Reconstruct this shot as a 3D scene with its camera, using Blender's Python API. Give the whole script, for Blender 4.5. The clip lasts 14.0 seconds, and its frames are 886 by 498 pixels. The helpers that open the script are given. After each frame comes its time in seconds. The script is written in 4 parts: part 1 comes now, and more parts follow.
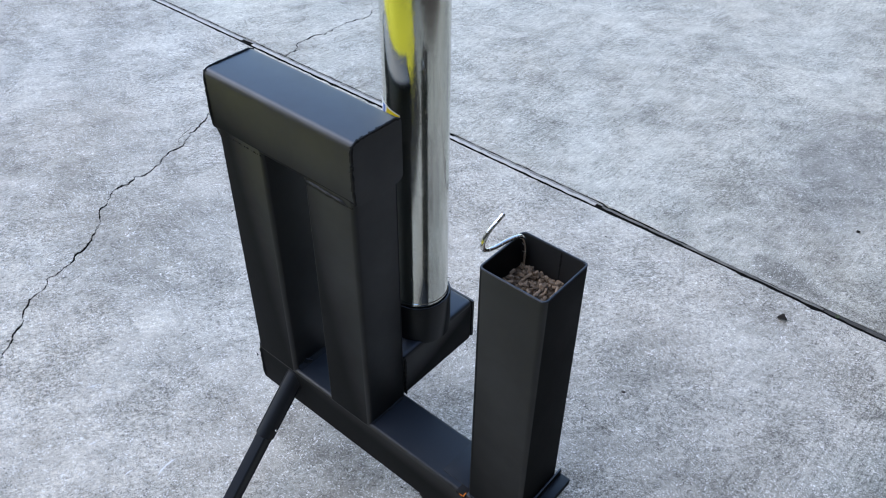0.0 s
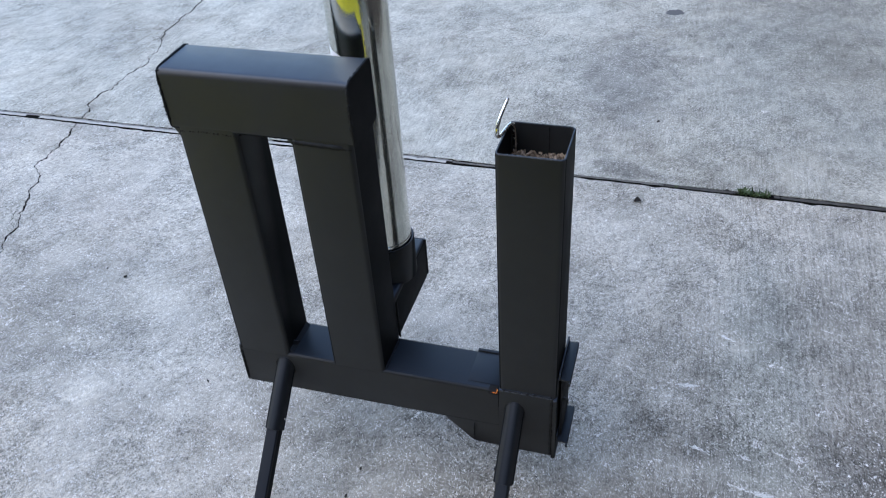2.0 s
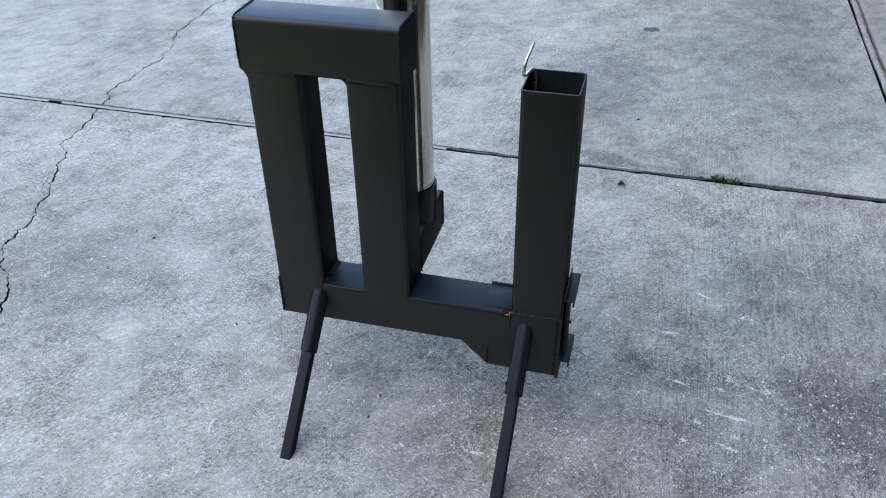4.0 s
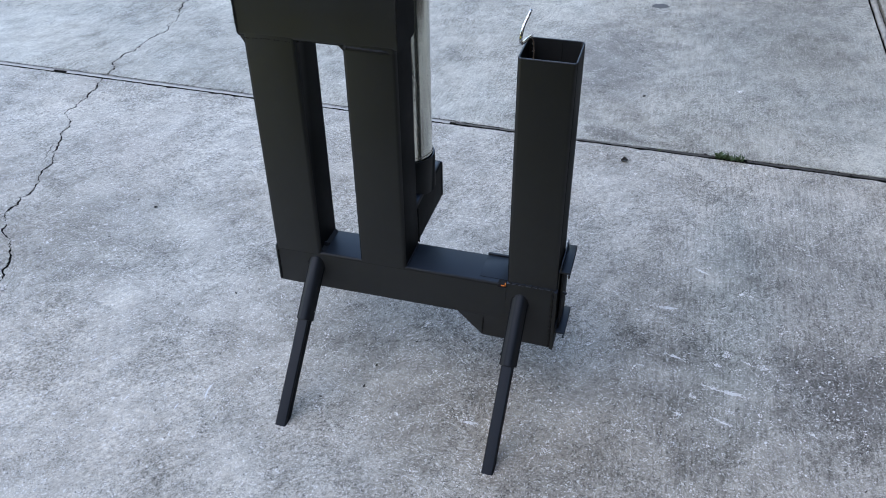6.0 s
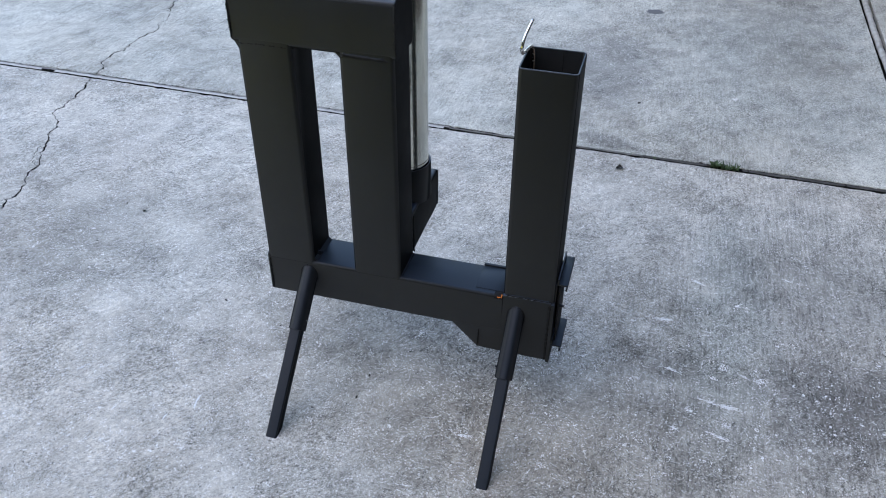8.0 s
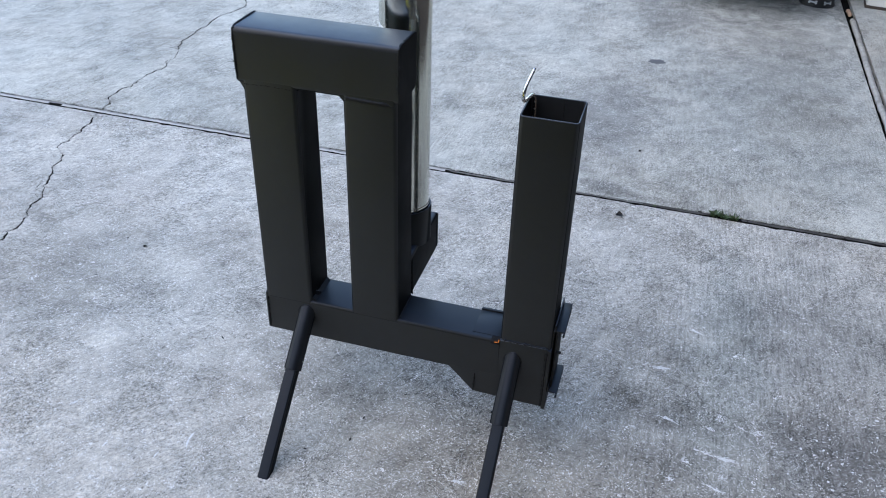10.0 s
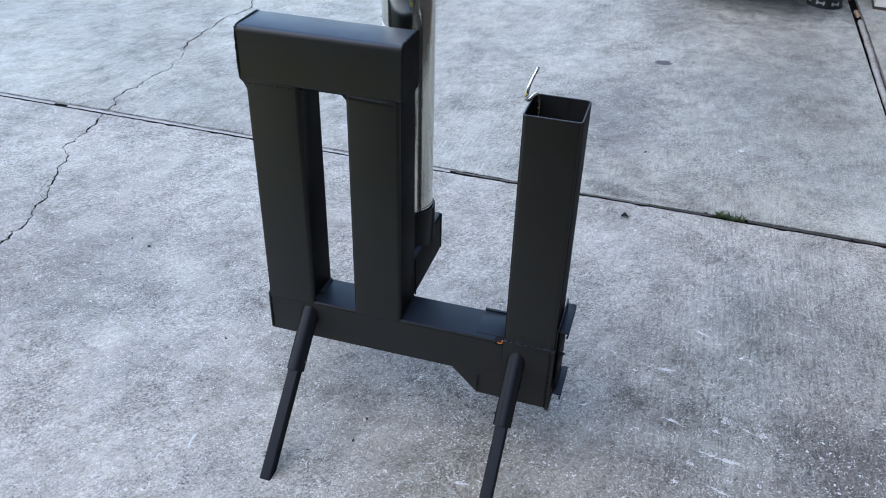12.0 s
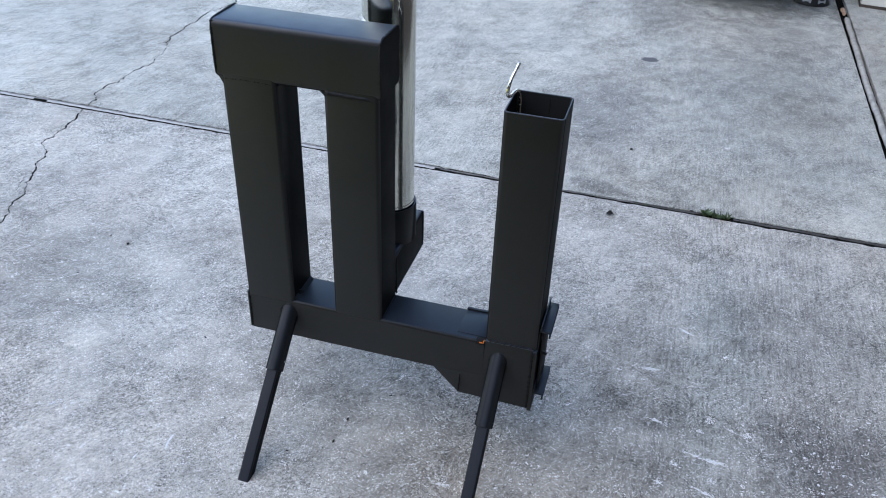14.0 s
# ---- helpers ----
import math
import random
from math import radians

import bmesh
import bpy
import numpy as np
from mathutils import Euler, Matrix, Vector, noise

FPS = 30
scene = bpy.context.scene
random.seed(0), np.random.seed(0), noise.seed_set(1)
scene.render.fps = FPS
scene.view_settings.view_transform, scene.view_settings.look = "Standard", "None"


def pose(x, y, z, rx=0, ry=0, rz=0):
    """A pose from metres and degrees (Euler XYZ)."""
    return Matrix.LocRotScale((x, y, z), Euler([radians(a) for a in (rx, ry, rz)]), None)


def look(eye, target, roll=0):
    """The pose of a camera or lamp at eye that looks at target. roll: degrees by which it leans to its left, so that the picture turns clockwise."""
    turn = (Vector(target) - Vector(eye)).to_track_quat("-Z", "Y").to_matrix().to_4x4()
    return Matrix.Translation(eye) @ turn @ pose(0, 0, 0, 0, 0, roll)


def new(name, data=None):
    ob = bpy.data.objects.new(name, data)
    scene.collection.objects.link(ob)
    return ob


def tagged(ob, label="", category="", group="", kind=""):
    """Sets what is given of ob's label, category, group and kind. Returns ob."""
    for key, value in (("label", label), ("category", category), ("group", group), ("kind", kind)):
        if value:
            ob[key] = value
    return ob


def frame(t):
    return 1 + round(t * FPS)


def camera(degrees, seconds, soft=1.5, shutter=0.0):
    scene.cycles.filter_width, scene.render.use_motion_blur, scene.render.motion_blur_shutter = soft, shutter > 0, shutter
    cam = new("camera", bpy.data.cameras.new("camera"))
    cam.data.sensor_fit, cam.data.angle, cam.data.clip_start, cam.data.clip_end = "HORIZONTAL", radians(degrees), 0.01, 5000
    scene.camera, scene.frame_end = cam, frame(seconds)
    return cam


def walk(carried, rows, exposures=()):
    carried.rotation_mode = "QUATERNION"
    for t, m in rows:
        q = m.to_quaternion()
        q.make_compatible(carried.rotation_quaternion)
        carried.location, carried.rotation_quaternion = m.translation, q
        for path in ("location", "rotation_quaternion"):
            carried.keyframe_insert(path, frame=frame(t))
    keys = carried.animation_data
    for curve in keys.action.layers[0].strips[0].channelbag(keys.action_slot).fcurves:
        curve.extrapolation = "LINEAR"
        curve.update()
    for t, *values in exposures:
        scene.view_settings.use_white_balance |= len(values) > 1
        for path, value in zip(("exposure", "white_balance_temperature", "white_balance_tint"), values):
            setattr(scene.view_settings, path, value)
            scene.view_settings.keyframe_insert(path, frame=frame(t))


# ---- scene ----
cam = camera(55.9, 14.0, soft=1.0, shutter=0.25)
PATH = [
    (0, (1.056, -0.685, 1.642), (0.098, 0.482, 0.33), 1.8),
    (0.5, (1.012, -0.712, 1.629), (0.07, 0.49, 0.337), 0.7),
    (1, (0.879, -0.844, 1.625), (0.096, 0.473, 0.339), -1.5),
    (1.5, (0.807, -0.962, 1.614), (0.223, 0.474, 0.351), -2.3),
    (2, (0.812, -1.087, 1.573), (0.333, 0.404, 0.329), -2.6),
    (2.5, (0.787, -1.255, 1.542), (0.355, 0.254, 0.302), -1.0),
    (3, (0.771, -1.328, 1.543), (0.361, 0.202, 0.322), -0.2),
    (3.2, (0.768, -1.359, 1.549), (0.366, 0.184, 0.342), -0.1),
    (5.3, (0.82, -1.461, 1.545), (0.384, 0.111, 0.387), 0.8),
    (5.5, (0.821, -1.457, 1.537), (0.385, 0.102, 0.362), 0.6),
    (6, (0.816, -1.442, 1.529), (0.388, 0.093, 0.321), 0.7),
    (6.5, (0.808, -1.424, 1.522), (0.397, 0.101, 0.295), 1.2),
    (7, (0.803, -1.414, 1.523), (0.405, 0.108, 0.288), 1.6),
    (7.5, (0.792, -1.41, 1.523), (0.4, 0.12, 0.296), 2.0),
    (8, (0.788, -1.409, 1.53), (0.388, 0.134, 0.321), 1.9),
    (8.5, (0.786, -1.406, 1.538), (0.379, 0.157, 0.36), 1.7),
    (8.7, (0.788, -1.407, 1.541), (0.377, 0.165, 0.375), 1.9),
    (10.8, (0.793, -1.406, 1.525), (0.375, 0.192, 0.396), 3.6),
    (11, (0.796, -1.399, 1.522), (0.372, 0.194, 0.389), 3.4),
    (11.5, (0.798, -1.395, 1.529), (0.363, 0.193, 0.394), 2.8),
    (12, (0.797, -1.4, 1.528), (0.362, 0.195, 0.402), 3.0),
    (12.5, (0.799, -1.403, 1.52), (0.369, 0.199, 0.402), 3.3),
    (13, (0.802, -1.391, 1.516), (0.385, 0.212, 0.394), 3.5),
    (13.5, (0.805, -1.381, 1.519), (0.396, 0.218, 0.389), 3.6),
    (14, (0.807, -1.372, 1.518), (0.399, 0.226, 0.386), 3.6),
]
walk(cam, [(t, look(eye, target, roll)) for t, eye, target, roll in PATH],
     exposures=[(0.0, 1.66, 6800, 10), (2.0, 1.54, 6650, 10), (5.5, 1.46, 6620, 10), (8.5, 1.51, 6620, 10), (11.0, 1.57, 6620, 10), (14.0, 1.57, 6620, 10)])

# ---- world and light ----
SUN_EL, SUN_AZ = 44.0, 222.0
world = bpy.data.worlds.new("world")
scene.world = world
world.use_nodes = True
wn = world.node_tree.nodes
sky = wn.new("ShaderNodeTexSky")
sky.sky_type = "NISHITA"
sky.sun_disc = False
sky.dust_density, sky.air_density, sky.ozone_density = 0.3, 1.0, 1.2
sky.sun_elevation, sky.sun_rotation = radians(SUN_EL), radians(SUN_AZ)
world.node_tree.links.new(sky.outputs[0], wn["Background"].inputs[0])
wn["Background"].inputs[1].default_value = 0.15
sun = new("sun", bpy.data.lights.new("sun", "SUN"))
sun.data.energy, sun.data.angle, sun.data.color = 0.75, radians(80), (1.0, 0.93, 0.86)
sun.matrix_world = look((5 * math.sin(radians(SUN_AZ)), 5 * math.cos(radians(SUN_AZ)), 5 * math.tan(radians(SUN_EL))), (0.0, 0.0, 0.0))


# ---- materials ----
class Mat:
    """A node material with short calls for its nodes."""

    def __init__(self, name, rough=0.6, metal=0.0, spec=0.5):
        self.m = bpy.data.materials.new(name)
        self.m.use_nodes = True
        self.t = self.m.node_tree
        self.b = self.t.nodes["Principled BSDF"]
        self.b.inputs["Roughness"].default_value = rough
        self.b.inputs["Metallic"].default_value = metal
        self.b.inputs["Specular IOR Level"].default_value = spec
        self.xyz = self.t.nodes.new("ShaderNodeTexCoord").outputs["Object"]

    def put(self, value, socket):
        if isinstance(value, bpy.types.NodeSocket):
            self.t.links.new(value, socket)
        elif isinstance(value, tuple) and len(value) == 3 and socket.type == "RGBA":
            socket.default_value = (*value, 1)
        else:
            socket.default_value = value

    def math(self, op, a, b=0.0, c=0.0, clamp=False):
        n = self.t.nodes.new("ShaderNodeMath")
        n.operation, n.use_clamp = op, clamp
        for i, v in enumerate((a, b, c)):
            self.put(v, n.inputs[i])
        return n.outputs[0]

    def scaled(self, scale, move=(0, 0, 0), at=None, turn=0.0):
        n = self.t.nodes.new("ShaderNodeMapping")
        self.t.links.new(at or self.xyz, n.inputs["Vector"])
        n.inputs["Scale"].default_value, n.inputs["Location"].default_value = scale, move
        n.inputs["Rotation"].default_value = (0, 0, turn)
        return n.outputs[0]

    def noise(self, scale, detail=4.0, rough=0.55, at=None, warp=0.0):
        n = self.t.nodes.new("ShaderNodeTexNoise")
        self.t.links.new(at or self.xyz, n.inputs["Vector"])
        for key, v in (("Scale", scale), ("Detail", detail), ("Roughness", rough), ("Distortion", warp)):
            n.inputs[key].default_value = v
        return n.outputs["Fac"]

    def cells(self, scale, at=None):
        n = self.t.nodes.new("ShaderNodeTexVoronoi")
        self.t.links.new(at or self.xyz, n.inputs["Vector"])
        n.inputs["Scale"].default_value = scale
        return n.outputs["Distance"], n.outputs["Color"]

    def jitter(self, amount, scale):
        """The place, shifted crookedly by noise, so that cells lose their even outlines."""
        n = self.t.nodes.new("ShaderNodeTexNoise")
        self.t.links.new(self.xyz, n.inputs["Vector"])
        n.inputs["Scale"].default_value = scale
        k = self.t.nodes.new("ShaderNodeVectorMath")
        k.operation = "MULTIPLY_ADD"
        self.t.links.new(n.outputs["Color"], k.inputs[0])
        k.inputs[1].default_value = (amount, amount, amount)
        self.t.links.new(self.xyz, k.inputs[2])
        return k.outputs[0]

    def span(self, v, a, b, c=0.0, d=1.0, smooth=True):
        n = self.t.nodes.new("ShaderNodeMapRange")
        n.interpolation_type = "SMOOTHSTEP" if smooth else "LINEAR"
        self.put(v, n.inputs[0])
        for i, x in enumerate((a, b, c, d)):
            n.inputs[i + 1].default_value = x
        return n.outputs[0]

    def mix(self, f, a, b, kind="MIX"):
        n = self.t.nodes.new("ShaderNodeMix")
        n.data_type, n.blend_type = "RGBA", kind
        for v, s in ((f, n.inputs["Factor"]), (a, n.inputs[6]), (b, n.inputs[7])):
            self.put(v, s)
        return n.outputs[2]

    def random(self):
        return self.t.nodes.new("ShaderNodeObjectInfo").outputs["Random"]

    def done(self, colour, rough=None, height=None, strength=0.3, distance=0.002):
        self.put(colour, self.b.inputs["Base Color"])
        if rough is not None:
            self.put(rough, self.b.inputs["Roughness"])
        if height is not None:
            n = self.t.nodes.new("ShaderNodeBump")
            n.inputs["Strength"].default_value, n.inputs["Distance"].default_value = strength, distance
            self.put(height, n.inputs["Height"])
            self.t.links.new(n.outputs[0], self.b.inputs["Normal"])
        return self.m


def concrete(name, tone=1.0, broom=0.5, stains_and_shade=(), broom_from=None, grain=1.0, red=0.98):
    """Weathered driveway concrete: mottled cement, sand grain, pale and dark grit, broom lines along y, patches for
    stains and for painted shade.
    """
    m = Mat(name, 0.85, spec=0.3)
    apart = lambda v, k: m.math("MULTIPLY", m.math("SUBTRACT", v, 0.5), k)
    big, mid = m.noise(1.1, 5, 0.6), m.noise(4.6, 9, 0.74)
    cloud = m.noise(13.0, 8, 0.76, at=m.scaled((0.65, 1.25, 1), (3.1, 0.7, 0), at=m.scaled((1, 1, 1), turn=-0.95)))
    fine, sand = m.noise(60, 5, 0.75), m.noise(450, 3, 0.75)
    dots = m.noise(190, 4, 0.85, at=m.scaled((1, 1, 1), (0.9, 0.4, 0)))
    pebble = m.noise(1.0, 5, 0.72, at=m.scaled((62, 125, 90), at=m.scaled((1, 1, 1), turn=-0.95)), warp=0.4)
    crumbs = m.cells(165, at=m.jitter(0.006, 190))[1]
    lines = m.noise(1.0, 4, 0.65, at=m.scaled((150.0, 9.0, 1.0)))
    where = m.span(m.noise(1.6, 4, 0.6, at=m.scaled((1, 0.6, 1), (4, 2, 0))), 0.30, 0.52)
    open_grain = m.span(m.noise(3.0, 7, 0.7, at=m.scaled((1, 1, 1), (2.2, 8.1, 0))), 0.36, 0.64, 0.35 * grain, 1.15 * grain)
    if broom_from is not None:
        n = m.t.nodes.new("ShaderNodeSeparateXYZ")
        m.t.links.new(m.xyz, n.inputs[0])
        right = m.span(n.outputs[0], broom_from, broom_from + 0.5)
        where = m.math("MULTIPLY", where, right)
        open_grain = m.math("MULTIPLY", open_grain, m.span(n.outputs[0], broom_from - 0.5, broom_from + 0.5, 0.85, 1.1))
        pebble = m.math("MULTIPLY_ADD", m.math("SUBTRACT", pebble, 0.5), m.span(n.outputs[0], broom_from, broom_from + 0.4, 1.0, 0.45), 0.5)
    v = m.math("ADD", apart(big, 0.8), 0.54)
    for part_of, weight in ((mid, 1.10), (cloud, 0.85)):
        v = m.math("ADD", v, apart(part_of, weight))
    g = m.math("ADD", m.math("ADD", apart(fine, 1.0), apart(sand, 3.2)), apart(crumbs, 0.55))
    g = m.math("ADD", g, apart(dots, 1.4))
    g = m.math("ADD", g, apart(pebble, 1.9))
    v = m.math("MULTIPLY_ADD", g, open_grain, v)
    v = m.math("MULTIPLY_ADD", apart(lines, broom), where, v)
    if broom_from is not None:
        trowel = m.noise(1.0, 6, 0.72, at=m.scaled((8.0, 46.0, 1.0), turn=0.55), warp=0.5)
        v = m.math("MULTIPLY_ADD", apart(trowel, 0.35), m.math("SUBTRACT", 1.0, right), v)
    v = m.span(v, 0.0, 1.0, smooth=False)
    tint = m.span(m.noise(1.7, 3, 0.5, at=m.scaled((1, 1, 1), (7, 3, 0))), 0.35, 0.7)
    dark = m.mix(tint, (0.120 * tone * red, 0.112 * tone, 0.100 * tone), (0.130 * tone * red, 0.115 * tone, 0.097 * tone))
    light = m.mix(tint, (0.71 * tone * red, 0.668 * tone, 0.598 * tone), (0.72 * tone * red, 0.662 * tone, 0.582 * tone))
    colour = m.mix(v, dark, light)
    warp = m.math("ADD", apart(m.noise(11, 10, 0.8), 2.2), apart(dots, 1.6))
    for x, y, rx, ry, amount, shade in stains_and_shade:
        n = m.t.nodes.new("ShaderNodeVectorMath")
        n.operation = "LENGTH"
        m.t.links.new(m.scaled((1 / rx, 1 / ry, 0), (-x / rx, -y / ry, 0)), n.inputs[0])
        edge = m.span(m.math("ADD", n.outputs["Value"], warp), 1.25, 0.25, 0, amount)
        colour = m.mix(edge, colour, shade, "MULTIPLY")
    speck = m.noise(250, 2, 0.5, at=m.scaled((1, 1, 1), (5.3, 2.7, 0)), warp=0.6)
    stone = m.noise(120, 2, 0.5, at=m.scaled((1, 1, 1), (1.3, 6.7, 0)), warp=1.2)
    grit = m.math("MULTIPLY", m.math("MAXIMUM", m.span(speck, 0.60, 0.635), m.span(stone, 0.64, 0.66)), m.span(cloud, 0.38, 0.60, 0.35 * grain, 0.9 * grain))
    colour = m.mix(grit, colour, (0.90 * tone, 0.89 * tone, 0.87 * tone))
    hole = m.noise(210, 2, 0.5, at=m.scaled((1, 1, 1), (8.3, 1.7, 0)), warp=0.8)
    pit = m.span(m.math("ADD", hole, apart(mid, 0.5)), 0.37, 0.31, 0, 0.8)
    colour = m.mix(pit, colour, (0.07, 0.068, 0.064))
    h = m.math("ADD", m.math("MULTIPLY", sand, 0.6), m.math("MULTIPLY", fine, 0.6))
    h = m.math("MULTIPLY_ADD", m.math("MULTIPLY", lines, where), 0.8, h)
    h = m.math("SUBTRACT", m.math("MULTIPLY_ADD", grit, 0.4, h), m.math("MULTIPLY", pit, 0.8))
    return m.done(colour, m.span(mid, 0.3, 0.7, 0.78, 0.95), h, 0.5, 0.0025)


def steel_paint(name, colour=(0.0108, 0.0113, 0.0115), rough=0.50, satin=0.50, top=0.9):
    """Matt charcoal stove paint with faint mottling, dust and orange peel; level faces carry a painted blue sky sheen
    and more gloss.
    """
    m = Mat(name, rough, spec=satin)
    soft, fine = m.noise(7, 4, 0.6), m.noise(420, 2, 0.5)
    dust = m.math("MULTIPLY", m.span(m.noise(26, 5, 0.7), 0.52, 0.8), 0.10)
    c = m.mix(soft, tuple(v * 0.85 for v in colour), tuple(v * 1.15 for v in colour))
    c = m.mix(dust, c, (0.04, 0.039, 0.038))
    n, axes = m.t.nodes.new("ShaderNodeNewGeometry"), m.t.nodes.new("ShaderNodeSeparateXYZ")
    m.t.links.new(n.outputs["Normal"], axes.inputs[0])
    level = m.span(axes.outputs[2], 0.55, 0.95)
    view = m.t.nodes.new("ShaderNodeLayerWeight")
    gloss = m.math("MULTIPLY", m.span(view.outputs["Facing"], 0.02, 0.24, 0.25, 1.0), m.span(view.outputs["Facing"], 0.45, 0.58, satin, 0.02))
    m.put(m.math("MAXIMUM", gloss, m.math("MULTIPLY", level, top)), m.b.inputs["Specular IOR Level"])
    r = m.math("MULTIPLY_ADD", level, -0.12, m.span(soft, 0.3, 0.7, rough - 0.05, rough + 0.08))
    # The sky's blue sheen on level faces is mixed into the colour.
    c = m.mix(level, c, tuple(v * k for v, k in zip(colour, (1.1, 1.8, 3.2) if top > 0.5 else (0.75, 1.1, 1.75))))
    return m.done(c, r, fine, 0.06, 0.0008)


def plain(name, colour, rough=0.6, metal=0.0, scale=40.0, spread=0.25, bump=0.15, by_object=0.0, spec=0.5):
    m = Mat(name, rough, metal, spec)
    n, n2 = m.noise(scale, 5, 0.6), m.noise(scale * 9, 2, 0.5)
    c = m.mix(n, tuple(v * (1 - spread) for v in colour), tuple(min(1, v * (1 + spread)) for v in colour))
    if by_object:
        c = m.mix(m.math("MULTIPLY", m.random(), by_object), c, tuple(v * 0.35 for v in colour))
    return m.done(c, m.span(n, 0.3, 0.7, max(0.03, rough - 0.08), min(1, rough + 0.08)), n2, bump, 0.001)


def galvanised(name):
    """Bright zinc-coated sheet: soft vertical rolling marks, dull spangle, and short vertical scuffs that break up what it mirrors."""
    m = Mat(name, 0.2, 1.0)
    roll = m.noise(1.0, 4, 0.6, at=m.scaled((120, 120, 2.2)))
    scuff = m.noise(1.0, 4, 0.75, at=m.scaled((420, 420, 120)))
    dull = m.noise(14, 4, 0.6)
    smear = m.noise(1.0, 3, 0.6, at=m.scaled((60, 60, 7), (0.3, 0.2, 0.7)))
    c = m.mix(dull, (0.60, 0.61, 0.55), (0.73, 0.74, 0.67))
    c = m.mix(m.span(smear, 0.62, 0.75, 0, 0.4), c, (0.40, 0.40, 0.37))
    r = m.span(dull, 0.3, 0.7, 0.09, 0.15)
    return m.done(c, r, m.math("ADD", m.math("MULTIPLY", roll, 0.25), m.span(scuff, 0.50, 0.80)), 0.12, 0.0006)


def ember_glow(name):
    m = Mat(name, 0.9)
    c = m.mix(m.noise(300, 2, 0.5), (1.0, 0.10, 0.01), (1.0, 0.48, 0.06))
    m.put(c, m.b.inputs["Emission Color"])
    m.b.inputs["Emission Strength"].default_value = 0.16
    return m.done((0.05, 0.02, 0.01))


DARK = (0.42, 0.42, 0.43)
CONCRETE_FRONT = concrete("concrete_front", 0.98, 1.4, [
    # Patches at 0.76 and 0.25 darken the ground before and under the stove.
    (1.40, 0.22, 0.20, 0.20, 0.9, DARK), (0.76, -0.10, 0.72, 0.46, 0.85, (0.65, 0.62, 0.59)),
    (0.25, -0.05, 0.50, 0.35, 0.35, (0.70, 0.69, 0.68)), (-0.75, 0.42, 0.42, 0.26, 0.55, (0.62, 0.62, 0.62)),
    # Patches at -0.6 and 1.38 lighten the front left and darken the right.
    (-0.6, -0.5, 0.85, 0.5, 0.7, (1.22, 1.2, 1.18)), (1.38, 0.42, 0.55, 0.7, 0.75, (0.66, 0.66, 0.665)),
    (-0.98, 0.74, 0.26, 0.17, 0.7, (0.6, 0.6, 0.61)), (-0.90, 0.16, 0.44, 0.20, 0.75, (0.62, 0.61, 0.60)),
    (-0.66, 0.18, 0.11, 0.05, 0.7, (1.28, 1.28, 1.27)), (-0.53, 0.03, 0.07, 0.05, 0.7, (1.28, 1.28, 1.27)),
    (-0.56, 0.40, 0.13, 0.10, 0.7, (1.25, 1.24, 1.22)), (-0.35, 0.95, 0.4, 0.25, 0.5, (1.15, 1.15, 1.15)), (-0.95, 0.90, 0.85, 0.42, 0.8, (1.22, 1.22, 1.22)),
    (-1.3, -0.20, 0.5, 0.30, 0.5, (1.2, 1.18, 1.15)), (-0.8, -0.25, 0.7, 0.4, 0.5, (1.12, 1.08, 1.04)),
    (-1.45, 0.42, 0.35, 0.4, 0.45, (0.66, 0.62, 0.58)), (0.95, 0.40, 0.16, 0.3, 0.3, (0.74, 0.75, 0.74)), (0.86, 0.66, 0.40, 0.28, 0.6, (0.80, 0.80, 0.80)), (1.12, 0.45, 0.14, 0.55, 0.7, (0.95, 1.02, 1.03))], 0.55)
CONCRETE_BACK = concrete("concrete_back", 1.0, 0.9, [
    (0.68, 1.36, 0.14, 0.07, 0.9, DARK), (0.95, 1.335, 0.3, 0.03, 0.6, (0.6, 0.6, 0.6)), (0.62, 2.0, 0.26, 0.62, 0.75, (0.52, 0.52, 0.55)),
    # The patch at y 4.25 paints the far shadow near the bowl.
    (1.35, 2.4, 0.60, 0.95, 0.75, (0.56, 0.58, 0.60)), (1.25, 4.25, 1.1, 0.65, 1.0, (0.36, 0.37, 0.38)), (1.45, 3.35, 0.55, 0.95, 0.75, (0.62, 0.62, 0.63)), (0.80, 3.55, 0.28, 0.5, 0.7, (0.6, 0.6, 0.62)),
    (1.70, 3.0, 0.16, 1.3, 0.8, (1.22, 1.25, 1.28))], None, 0.70, 0.945)
CONCRETE_SIDE = concrete("concrete_side", 0.98, 0.5, (), None, 0.35, 0.95)
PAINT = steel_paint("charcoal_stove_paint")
# Same charcoal paint, with a weaker painted sky sheen on level faces.
PAINT_BASE = steel_paint("low_sheen_stove_paint", top=0.22)
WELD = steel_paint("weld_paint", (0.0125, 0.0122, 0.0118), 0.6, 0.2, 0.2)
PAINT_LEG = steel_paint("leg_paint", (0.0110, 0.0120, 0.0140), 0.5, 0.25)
DULL_BLACK = plain("dull_black_steel", (0.010, 0.010, 0.011), 0.8, 0, 30, 0.3, 0.15, 0.0, 0.2)
ZINC = galvanised("galvanised_sheet")
ROD = plain("zinc_plated_rod", (0.72, 0.72, 0.70), 0.22, 1.0, 200, 0.08, 0.05)
PELLET = plain("pressed_wood_pellet", (0.29, 0.215, 0.155), 0.85, 0, 240, 0.5, 0.7, 0.8)
FELT = plain("expansion_board", (0.22, 0.215, 0.205), 0.95, 0, 28, 0.55, 0.6)
LIP = plain("joint_mortar", (0.46, 0.45, 0.43), 0.95, 0, 30, 0.35, 0.6)
